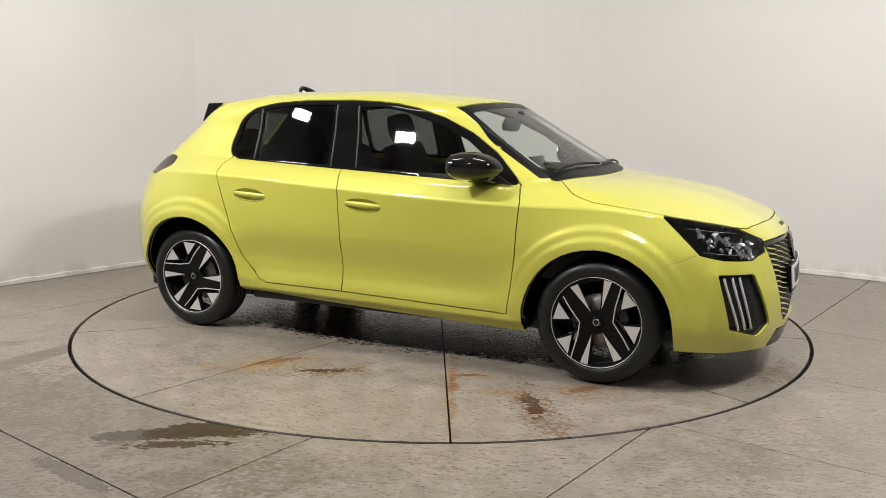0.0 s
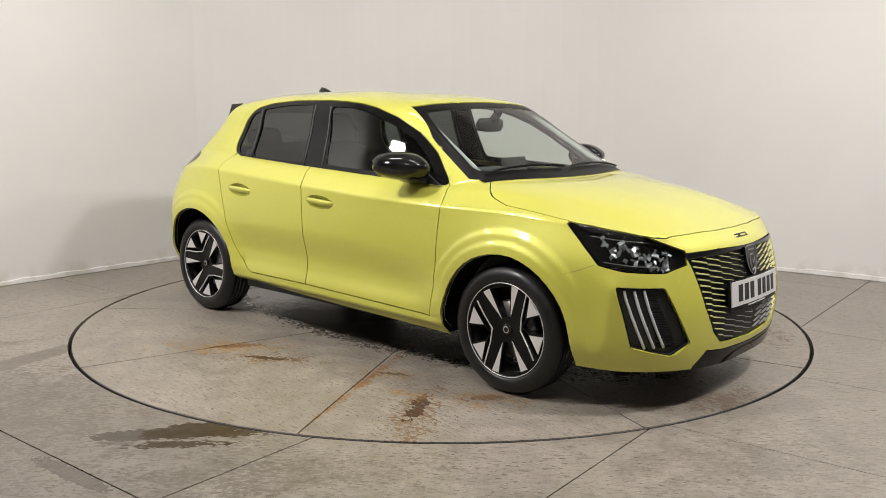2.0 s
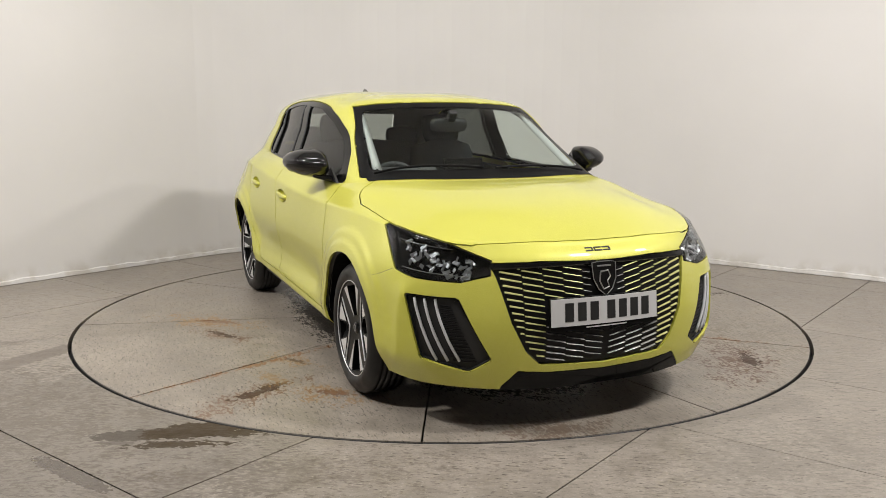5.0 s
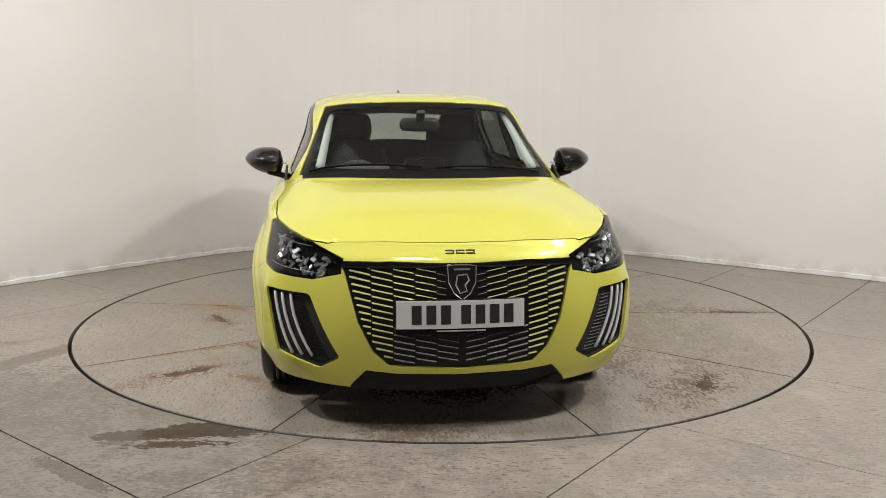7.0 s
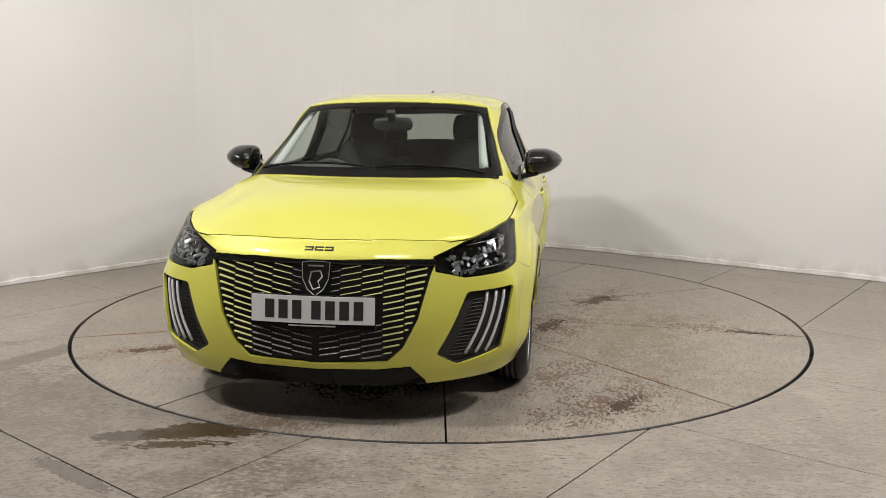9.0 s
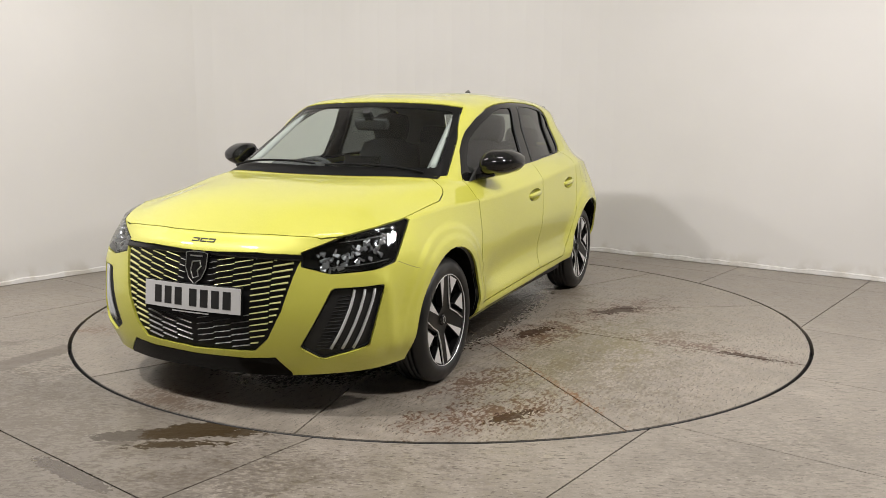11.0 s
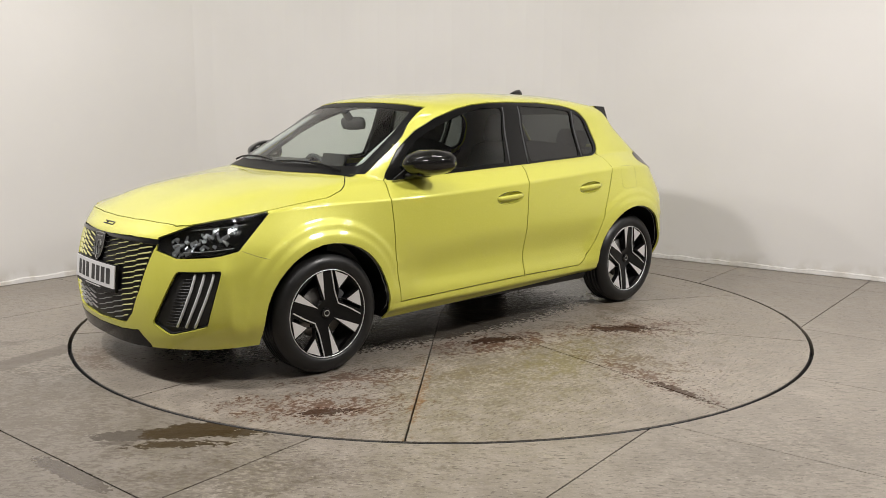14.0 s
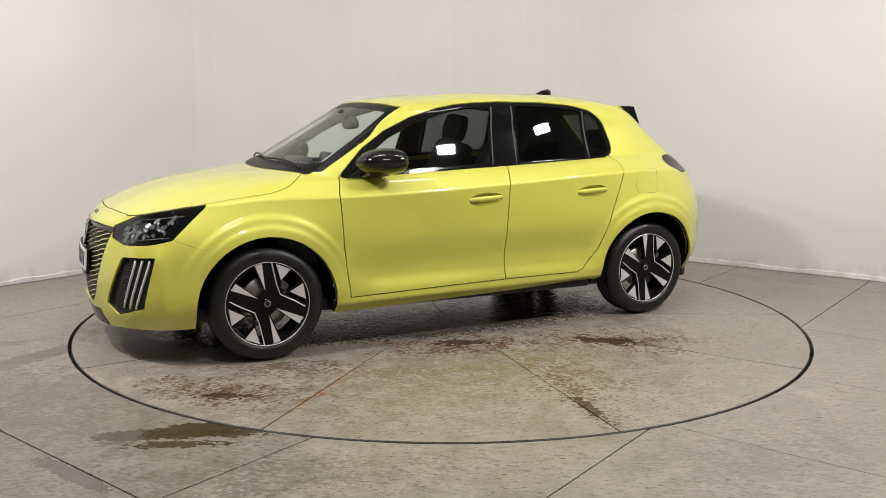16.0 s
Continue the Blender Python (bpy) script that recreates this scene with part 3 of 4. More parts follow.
def half_body():
    """The left half of the body, cut into its panels."""
    g = body_grid()
    rows, cols = g.shape[:2]
    bm = bmesh.new()
    tag = bm.faces.layers.int.new("tag")
    vs = [[bm.verts.new(g[i, j]) for j in range(cols)] for i in range(rows)]
    for i in range(rows - 1):
        for j in range(cols - 1):
            bm.faces.new((vs[i][j], vs[i][j + 1], vs[i + 1][j + 1], vs[i + 1][j]))
    bmesh.ops.remove_doubles(bm, verts=bm.verts, dist=1e-5)
    tag = bm.faces.layers.int["tag"]
    for cx, cz, r in ARCHES:
        circle = [(cx + r * math.cos(2 * math.pi * k / 40), cz + r * math.sin(2 * math.pi * k / 40)) for k in range(40)]
        carve(bm, tag, T_ARCH, circle, SIDE_AXES, lambda c: c.y > .4 and c.z < .75)
        box_low = [(cx - r, cz), (cx + r, cz), (cx + r, .05), (cx - r, .05)]
        carve(bm, tag, T_ARCH, box_low, SIDE_AXES, lambda c: c.y > .4 and c.z < cz and abs(c.x - cx) < r + .1)
    carve(bm, tag, T_DLO, rounded(DLO, .06), SIDE_AXES, lambda c: c.y > .45)
    for t, poly in ((T_GF, GLASS_F), (T_GR, GLASS_R), (T_GQ, GLASS_Q)):
        carve(bm, tag, t, rounded(poly, .03), SIDE_AXES, lambda c: c.y > .45, (T_DLO,))
    carve(bm, tag, T_SCREEN, SCREEN, FRONT_AXES, lambda c: c.x > .22 and c.z > .96)
    carve(bm, tag, T_SIN, rounded(SCREEN_IN, .03), FRONT_AXES, lambda c: c.x > .22 and c.z > .96, (T_SCREEN,))
    carve(bm, tag, T_RG, REAR_GLASS, FRONT_AXES, lambda c: c.x < -1.1)
    carve(bm, tag, T_HOOD, rounded(HOOD, .05), TOP_AXES, lambda c: c.z > .72)
    carve(bm, tag, T_HL, HEADLAMP, CORNER_AXES, lambda c: c.x > 1.4)
    carve(bm, tag, T_CLAW, rounded(CLAW, .012), CORNER_AXES, lambda c: c.x > 1.4)
    carve(bm, tag, T_GRILLE, GRILLE, FRONT_AXES, lambda c: c.x > 1.7)
    carve(bm, tag, T_LIP, LIP, FRONT_AXES, lambda c: c.x > 1.7)
    carve(bm, tag, T_DF, DOOR_F, SIDE_AXES, lambda c: c.y > .5)
    carve(bm, tag, T_DR, rounded(DOOR_R, .05, -.2), SIDE_AXES, lambda c: c.y > .5)
    carve(bm, tag, T_TAIL, rounded(TAIL_LAMP, .03), SIDE_AXES, lambda c: c.y > .35 and c.x < -1.4)
    for x, z, t in ((-.025, .818, T_DF), (-.785, .838, T_DR)):  # grip hollows
        carve(bm, tag, T_CUP, cup_outline(x, z), SIDE_AXES, lambda c: c.y > .5, (t,))
    bmesh.ops.remove_doubles(bm, verts=bm.verts, dist=.0016)
    bm.normal_update()
    for v in bm.verts:
        if v.co.y < 1e-4:
            v.co.y = 0
            v.normal = Vector((v.normal.x, 0, v.normal.z)).normalized()
    return bm


class Panel:
    """Places, normals and faces of one panel of the left half."""

    def __init__(self, bm, tags, gap=.003, flange=.016, sink=0.0):
        layer = bm.faces.layers.int["tag"]
        index = {}
        self.co, self.no, self.faces = [], [], []
        use = {}
        push = {}
        for f in bm.faces:
            if f[layer] not in tags:
                continue
            for v in f.verts:
                if v not in index:
                    index[v] = len(self.co)
                    self.co.append(v.co - v.normal * sink)
                    self.no.append(v.normal.copy())
            self.faces.append([index[v] for v in f.verts])
            for e in f.edges:
                use.setdefault(e, []).append(f)
        rim = []
        for e, fs in use.items():
            if len(fs) == 1 and not (e.verts[0].co.y < 1e-4 and e.verts[1].co.y < 1e-4):
                f = fs[0]
                a, b = e.verts
                d = (b.co - a.co).normalized()
                w = f.calc_center_median() - a.co
                w = (w - d * w.dot(d) - f.normal * w.dot(f.normal))
                if w.length < 1e-7:
                    continue
                w.normalize()
                rim.append((index[a], index[b]))
                for v in (a, b):
                    push[index[v]] = push.get(index[v], Vector()) + w
        for i, w in push.items():
            if w.length > 1e-6:
                w.normalize()
        for _ in range(3):                                     # even out the inward directions along the rim
            total = {i: w * 1.0 for i, w in push.items()}
            for p, q in rim:
                total[p] = total[p] + push[q]
                total[q] = total[q] + push[p]
            push = {i: (w.normalized() if w.length > 1e-6 else push[i]) for i, w in total.items()}
        for i, w in push.items():
            if w.length > 1e-6:
                w.normalize()
                if self.co[i].y < 1e-4:
                    w.y = 0
                self.co[i] = self.co[i] + w * gap
        if flange:
            deep = {}
            for a, b in rim:
                for i in (a, b):
                    if i not in deep:
                        self.co += [self.co[i].copy(), self.co[i] - self.no[i] * flange]
                        self.no += [-push[i], -push[i]]
                        deep[i] = len(self.co) - 2
                quad = [deep[a], deep[b], deep[b] + 1, deep[a] + 1]
                face = (self.co[quad[1]] - self.co[quad[0]]).cross(self.co[quad[3]] - self.co[quad[0]])
                self.faces.append(quad if face.dot(push[a] + push[b]) < 0 else quad[::-1])

    def mesh(self, name, mat, parent, how, label="", shift=0.0, even=0.0):
        """how: 'left', 'right', or 'both' joined at the middle. shift moves it in along its normals."""
        co = [c - n * shift for c, n in zip(self.co, self.no)]
        if even:                                               # a pane's gentle, even bow
            mean = sum(self.no, Vector()) / len(self.no)
            mean.normalize()
            mid = sum(self.co, Vector()) / len(self.co)
            self.no = [(mean + (c - mid) * even).normalized() for c in self.co]
        out, normals, faces = [], [], []
        if how in ("left", "both"):
            out += [tuple(c) for c in co]
            normals += [tuple(n) for n in self.no]
            faces += [list(f) for f in self.faces]
        if how in ("right", "both"):
            at = {}
            for i, c in enumerate(co):
                if how == "both" and abs(c.y) < 1e-5:
                    at[i] = i
                else:
                    at[i] = len(out)
                    out.append((c.x, -c.y, c.z))
                    normals.append((self.no[i].x, -self.no[i].y, self.no[i].z))
            faces += [[at[i] for i in f[::-1]] for f in self.faces]
        me = bpy.data.meshes.new(name)
        me.from_pydata(out, [], faces)
        me.polygons.foreach_set("use_smooth", [True] * len(me.polygons))
        me.normals_split_custom_set_from_vertices(normals)
        me.materials.append(mat)
        ob = new(name, me)
        ob.parent = parent
        return tagged(ob, label)


def surface_at(tree, origin, way):
    """Where a ray meets the body, and the normal there, turned against the ray."""
    place, normal, _, _ = tree.ray_cast(Vector(origin), Vector(way))
    if place is None:
        return None, None
    if normal.dot(Vector(way)) > 0:
        normal = -normal
    return place, normal


def build_wheel(car, x, side, turn, steer=0.0):
    """side: 1 left, -1 right. Built with its outer face towards +y, hub at the origin."""
    wheel = new("wheel")
    wheel.parent = car
    wheel.matrix_local = pose(x, (.748 if x > 0 else .712) * side, .311, 0, 0, (0 if side > 0 else 180) + steer) @ pose(0, 0, 0, 0, turn, 0)
    tagged(wheel, "black and silver alloy wheel with wet tyre")
    bm = bmesh.new()
    w = .098
    prof = [(.222, w - .016), (.228, w - .004), (.236, w + .004), (.262, w + .007), (.285, w - .002), (.302, w - .020), (.3095, w - .036)]
    tread = []
    for k in range(5):
        h = w - .040 - k * (2 * w - .08) / 4
        if k:
            tread += [(.3035, h + .012), (.3095, h + .010)]
        tread += [(.3100, h), ] if 0 < k < 4 else []
        if k < 4:
            tread += [(.3095, h - .014 if k == 0 else h - .010), (.3035, h - .016 if k == 0 else h - .012)]
    back = [(r, -h) for r, h in prof[::-1]]
    lathe(bm, prof + tread + back, 72)
    part("tyre", bm, RUBBER, wheel, "wet black rubber tyre", True)
    bm = bmesh.new()
    lathe(bm, [(.227, w - .006), (.224, w - .003), (.220, w - .012), (.214, w - .03), (.208, .0), (.212, -w + .02), (.224, -w + .01)], 72)
    part("rim", bm, MATT_BLACK, wheel, "black rim barrel", True)
    bm = bmesh.new()
    lathe(bm, [(.2265, w - .0045), (.224, w - .0015), (.2225, w - .005)], 72)
    part("rim_lip", bm, ALLOY, wheel, "bright machined rim edge", True)
    # spoke plate: a dished disc with four openings
    R = .221
    bm = bmesh.new()
    tag = bm.faces.layers.int.new("tag")
    rings = [0, .12, .2, .3, .4, .5, .6, .7, .8, .9, 1.0]
    vs = [[bm.verts.new((R * q * math.cos(2 * math.pi * k / 60), 0, R * q * math.sin(2 * math.pi * k / 60))) for k in range(60)] for q in rings[1:]]
    mid = bm.verts.new((0, 0, 0))
    for k in range(60):
        bm.faces.new((mid, vs[0][(k + 1) % 60], vs[0][k]))
        for p, q in zip(vs, vs[1:]):
            bm.faces.new((p[k], p[(k + 1) % 60], q[(k + 1) % 60], q[k]))
    tag = bm.faces.layers.int["tag"]
    top = [(-.46, .86), (.10, .93), (.03, .27), (-.17, .25)]
    right = [(.56, .20), (.93, .30), (.985, -.10), (.62, -.10), (.44, .03)]
    slot = [(.60, .70), (.66, .63), (.54, .22), (.46, .08), (.41, .12), (.47, .30)]
    slot2 = [(.48, -.02), (.60, -.14), (.83, -.50), (.77, -.56), (.46, -.12)]
    for poly in (top, right, slot, slot2):
        for sgn in (1, -1):
            carve(bm, tag, 1, [(a * R * sgn, b * R * sgn) for a, b in poly], SIDE_AXES, lambda c: True)
    bmesh.ops.delete(bm, geom=[f for f in bm.faces if f[tag] == 1], context="FACES")

    def dish(a, b):
        r = math.hypot(a, b) / R
        return w - .012 - .022 * max(0.0, 1 - r) ** 1.5
    for v in bm.verts:
        v.co.y = dish(v.co.x, v.co.z)
    ext = bmesh.ops.extrude_face_region(bm, geom=list(bm.faces))["geom"]
    bmesh.ops.translate(bm, vec=(0, -.028, 0), verts=[g for g in ext if isinstance(g, bmesh.types.BMVert)])
    bmesh.ops.recalc_face_normals(bm, faces=bm.faces)
    part("spokes", bm, SPOKE, wheel, "gloss black spokes")
    facets = [[(-.64, .76), (-.49, .85), (-.20, .24)], [(.11, .93), (.30, .91), (.05, .25)], [(.67, .66), (.92, .34), (.56, .23)], [(.63, -.13), (.985, -.13), (.85, -.50)]]
    for tri in facets:
        for sgn in (1, -1):
            pts = [(a * R * sgn, b * R * sgn) for a, b in tri]
            if sum(p[0] * q[1] - q[0] * p[1] for p, q in zip(pts, pts[1:] + pts[:1])) > 0:
                pts.reverse()
            bm = bmesh.new()
            prism(bm, pts, lambda a, b, h: (a, dish(a, b) + h, b), .0025)
            bmesh.ops.recalc_face_normals(bm, faces=bm.faces)
            part("silver_facet", bm, ALLOY, wheel, "machined silver spoke facet")
    line = [(.52, .76), (.46, .45), (.36, .10), (.50, -.17), (.82, -.62)]
    for sgn in (1, -1):
        pts = [(a * R * sgn, dish(a * R, b * R) + .003, b * R * sgn) for a, b in line]
        bm = bmesh.new()
        tube(bm, pts, .0036, 6)
        part("silver_line", bm, ALLOY, wheel, "machined silver spoke edge")
    bm = bmesh.new()
    lathe(bm, [(.0, w - .018), (.022, w - .019), (.028, w - .024), (.030, w - .05)], 32)
    part("hub_cap", bm, GLOSS_BLACK, wheel, "dark centre cap", True)
    bm = bmesh.new()
    lathe(bm, [(.012, w - .0175), (.0145, w - .016), (.017, w - .0178)], 24)
    part("cap_mark", bm, CHROME, wheel, "grey emblem ring", True)
    for k in range(4):
        a = radians(45 + 90 * k)
        bm = bmesh.new()
        lathe(bm, [(0, w - .028), (.008, w - .028), (.010, w - .032), (.010, w - .06)], 12)
        bmesh.ops.translate(bm, vec=(.052 * math.cos(a), 0, .052 * math.sin(a)), verts=bm.verts)
        part("wheel_bolt", bm, STEEL, wheel)
    bm = bmesh.new()
    lathe(bm, [(.05, .03), (.135, .03), (.137, .026), (.137, .008), (.05, .008)], 48)
    part("brake_disc", bm, STEEL, wheel, "grey steel brake disc", True)
    bm = bmesh.new()
    box(bm, (.05, .07, .12), (-.125, .02, .02), .01)
    part("brake_caliper", bm, TRIM, wheel)
    return wheel


def build_mirror(car, side):
    mirror = new("door_mirror")
    mirror.parent = car
    mirror.matrix_local = pose(.60, .868 * side, 1.046)
    tagged(mirror, "gloss black door mirror, wet")
    bm = bmesh.new()
    n, m = 28, 14
    rows = []
    for i in range(m + 1):
        u = -1 + 2 * i / m                                     # across the car
        wide = max(0.0, 1 - u ** 1.9) ** .62 if u > 0 else max(0.0, 1 - abs(u) ** 5) ** .5
        ring = []
        for k in range(n):
            a = 2 * math.pi * k / n
            c, s = math.cos(a), math.sin(a)
            x = .150 * wide * c ** .95 if c > 0 else -.078 * wide ** .5 * abs(c) ** .3
            z = .074 * wide * (abs(s) ** (.8 if s > 0 else .6)) * (1 if s > 0 else -.9) * (1 - .16 * u) * (1 - .35 * max(0, c) ** 2) + .010 * u
            ring.append(bm.verts.new((x + .034 * (-u), (u * .108 + .01) * side, z)))
        rows.append(ring)
    for p, q in zip(rows, rows[1:]):
        for k in range(n):
            bm.faces.new((p[k], p[(k + 1) % n], q[(k + 1) % n], q[k]))
    bmesh.ops.remove_doubles(bm, verts=bm.verts, dist=1e-4)
    bmesh.ops.recalc_face_normals(bm, faces=bm.faces)
    part("housing", bm, GLOSS_BLACK, mirror, "gloss black mirror housing", True)
    bm = bmesh.new()
    outline = [(.075 * math.cos(a) * 1.15, .058 * math.sin(a)) for a in [2 * math.pi * k / 24 for k in range(24)]]
    prism(bm, outline, lambda a, b, h: (-.063 - h - a * side * .0, a * 1.05 + .01 * side, b), .004)
    bmesh.ops.recalc_face_normals(bm, faces=bm.faces)
    part("mirror_glass", bm, MIRROR, mirror, "mirror glass")
    bm = bmesh.new()
    tube(bm, [(.02, .05 * side, -.022), (.025, -.03 * side, -.028), (.0, -.115 * side, -.012)], .0045, 8)
    part("signal_strip", bm, CHROME, mirror, "thin indicator strip")
    bm = bmesh.new()
    box(bm, (.13, .11, .032), (.045, -.075 * side, -.070), .010, Euler((radians(14 * side), radians(-4), radians(12 * side))).to_matrix())
    part("mirror_arm", bm, GLOSS_BLACK, mirror)
    bm = bmesh.new()
    prism(bm, [(.195, -.092), (-.0, -.080), (.05, -.03), (.07, -.02)], lambda a, b, h: (a, (-.118 + h - .10 * (b + .09)) * side, b), .012)
    bmesh.ops.recalc_face_normals(bm, faces=bm.faces)
    part("mirror_foot", bm, MATT_BLACK, mirror)


def build_handle(door, tree, x, z, side):
    """A recessed grip: a dark-lined cup and a bowed bar over it."""
    place, normal = surface_at(tree, (x, 2 * side, z), (0, -side, 0))
    handle = new("door_handle")
    handle.parent = door
    handle.matrix_local = Matrix.Translation((x, place.y, z))
    tagged(handle, "body-coloured grip handle")
    bm = bmesh.new()
    m = 7
    rim = cup_outline(x, z)
    n = len(rim)
    rows = []
    for i in range(m + 1):
        q = 1 - i / m
        ring = []
        for X, Z in rim:
            X, Z = (X - x) * q, (Z - z) * q
            pl, _ = surface_at(tree, (x + X, 2 * side, z + Z), (0, -side, 0))
            ring.append(bm.verts.new((X, (pl.y - place.y) - side * .024 * (1 - q ** 3), Z)))
        rows.append(ring)
    for p, q in zip(rows, rows[1:]):
        for k in range(n):
            bm.faces.new((p[k], p[(k + 1) % n], q[(k + 1) % n], q[k]))
    bmesh.ops.remove_doubles(bm, verts=bm.verts, dist=1e-5)
    bmesh.ops.recalc_face_normals(bm, faces=bm.faces)
    if sum(f.normal.y for f in bm.faces) * side < 0:
        bmesh.ops.reverse_faces(bm, faces=bm.faces)
    part("grip_hollow", bm, YELLOW, handle, "", True)
    bm = bmesh.new()
    pts = [(-.112 + .224 * k / 10, side * (-.006 + .016 * (1 - ((k - 5) / 5) ** 4)), .004 - .006 * (k - 5) / 5) for k in range(11)]
    rows = []
    for k, p in enumerate(pts):
        h = .015 * (1 - .35 * abs((k - 5) / 5) ** 3)
        rows.append([bm.verts.new((p[0], p[1] + side * .010 * math.cos(b), p[2] + h * math.sin(b))) for b in [2 * math.pi * j / 10 for j in range(10)]])
    for p, q in zip(rows, rows[1:]):
        for k in range(10):
            bm.faces.new((p[k], p[(k + 1) % 10], q[(k + 1) % 10], q[k]))
    bm.faces.new(rows[0])
    bm.faces.new(rows[-1])
    bmesh.ops.recalc_face_normals(bm, faces=bm.faces)
    part("grip", bm, YELLOW, handle, "", True)


def seat_shape(bm, w, d, h, at, lean, bulge=.03):
    """A padded block with rounded edges, leaning back."""
    made = bmesh.ops.create_cube(bm, size=1)
    vs = made["verts"]
    edges = list({e for v in vs for e in v.link_edges})
    bmesh.ops.subdivide_edges(bm, edges=edges, cuts=4, use_grid_fill=True)
    mine = [v for v in bm.verts if v.is_valid and v not in seat_shape.done]
    m = Matrix.Translation(at) @ Matrix.Rotation(radians(lean), 4, "Y")
    for v in mine:
        p = v.co * 2
        q = Vector((p.x * math.sqrt(1 - p.y ** 2 / 3) * math.sqrt(1 - p.z ** 2 / 3.2), p.y * math.sqrt(1 - p.z ** 2 / 4) * math.sqrt(1 - p.x ** 2 / 4), p.z * math.sqrt(1 - p.y ** 2 / 5)))
        v.co = m @ Vector((q.x * d / 2, q.y * w / 2, q.z * h / 2))
        seat_shape.done.add(v)


seat_shape.done = set()


def pad(name, size, at, lean, mat, parent, label=""):
    seat_shape.done = set()
    bm = bmesh.new()
    seat_shape(bm, size[1], size[0], size[2], at, lean)
    return part(name, bm, mat, parent, label, True)


def build_interior(car):
    for y in (.36, -.36):
        seat = new("front_seat")
        seat.parent = car
        tagged(seat, "dark cloth front seat with head restraint")
        pad("cushion", (.52, .50, .16), (.02, y, .46), -8, SEAT, seat)
        pad("backrest", (.17, .50, .66), (-.33, y, .80), -18, SEAT, seat)
        pad("head_restraint", (.10, .27, .19), (-.43, y, 1.205), -14, SEAT, seat)
        for k in (-.06, .06):
            bm = bmesh.new()
            tube(bm, [(-.40, y + k, 1.05), (-.43, y + k, 1.18)], .006)
            part("restraint_post", bm, CHROME, seat)
    bench = new("rear_seat")
    bench.parent = car
    tagged(bench, "dark cloth rear bench")
    pad("cushion", (.5, 1.2, .16), (-.72, 0, .50), -8, SEAT, bench)
    pad("backrest", (.16, 1.2, .62), (-1.05, 0, .80), -20, SEAT, bench)
    for y in (.36, -.36):
        pad("head_restraint", (.09, .26, .14), (-1.16, y, 1.13), -14, SEAT, bench)
    # dashboard
    bm = bmesh.new()
    prof = [(1.10, .90), (.95, .955), (.80, .965), (.70, .95), (.66, .90), (.68, .78), (.74, .62), (.80, .50), (1.2, .45)]
    prism(bm, prof, lambda a, b, h: (a, -.68 + h, b), 1.36)
    bmesh.ops.recalc_face_normals(bm, faces=bm.faces)
    part("dashboard", bm, TRIM, car, "charcoal dashboard")
    bm = bmesh.new()
    box(bm, (.02, .24, .13), (.665, .02, 1.0), .005, Euler((0, radians(-14), 0)).to_matrix())
    part("centre_screen", bm, GLOSS_BLACK, car, "upright gloss black display")
    bm = bmesh.new()
    box(bm, (.10, .34, .07), (.74, -.36, .99), .02)
    part("instrument_hood", bm, TRIM, car)
    wheel = new("steering_wheel")
    wheel.parent = car
    wheel.matrix_local = pose(.50, -.36, .88, 0, -68, 0)
    bm = bmesh.new()
    ring = [(.165 * math.cos(2 * math.pi * k / 40), .15 * math.sin(2 * math.pi * k / 40), 0) for k in range(41)]
    tube(bm, ring, .015, 8)
    part("wheel_rim", bm, TRIM, wheel, "", True)
    bm = bmesh.new()
    box(bm, (.11, .12, .04), (0, 0, -.02), .015)
    box(bm, (.03, .28, .015), (0, 0, -.01), .004)
    part("boss", bm, TRIM, wheel)
    # inside mirror with its foot
    inner = new("inside_mirror")
    inner.parent = car
    inner.matrix_local = pose(.50, 0, 1.245)
    tagged(inner, "black inside mirror on the windscreen")
    pad("housing", (.05, .235, .075), (0, 0, 0), 10, MATT_BLACK, inner)
    bm = bmesh.new()
    box(bm, (.035, .05, .07), (.045, 0, .05), .010, Euler((0, radians(40), 0)).to_matrix())
    part("foot", bm, MATT_BLACK, inner)
    # pale trim on the windscreen pillars
    for side in (1, -1):
        bm = bmesh.new()
        rows = []
        for k in range(9):
            q = k / 8
            y, z = .598 - .085 * q, 1.015 + .31 * q
            x = 2.801 - .25 * y * y - 1.712 * z - .045
            wide = .050 - .018 * q
            rows.append([bm.verts.new(v) for v in ((x, y * side, z), (x - .012, (y - wide * .5) * side, z), (x - .035, (y - wide) * side, z), (x - .06, y * side, z))])
        for p, q in zip(rows, rows[1:]):
            for k in range(4):
                bm.faces.new((p[k], p[(k + 1) % 4], q[(k + 1) % 4], q[k]))
        bm.faces.new(rows[0])
        bm.faces.new(rows[-1])
        bmesh.ops.recalc_face_normals(bm, faces=bm.faces)
        part("pillar_trim", bm, PALE, car, "pale grey windscreen pillar trim", True)
    # underbody, and trays added to block light under the car
    for size, at in (((1.66, 1.56, .05), (.0, 0, .245)), ((.34, .98, .04), (1.74, 0, .215)), ((.20, 1.16, .04), (-1.62, 0, .30))):
        bm = bmesh.new()
        box(bm, size, at, .015)
        part("shade_tray", bm, MATT_BLACK, car, "black tray added under the car to block light")
    bm = bmesh.new()
    box(bm, (3.55, 1.34, .09), (.05, 0, .245), .02)
    part("underbody", bm, MATT_BLACK, car, "black underbody")
    bm = bmesh.new()
    box(bm, (.46, 1.2, .03), (-1.40, 0, .93), .01)
    part("parcel_shelf", bm, TRIM, car)
    bm = bmesh.new()
    box(bm, (.04, 1.3, .60), (1.12, 0, .58), .01)
    part("bulkhead", bm, MATT_BLACK, car)


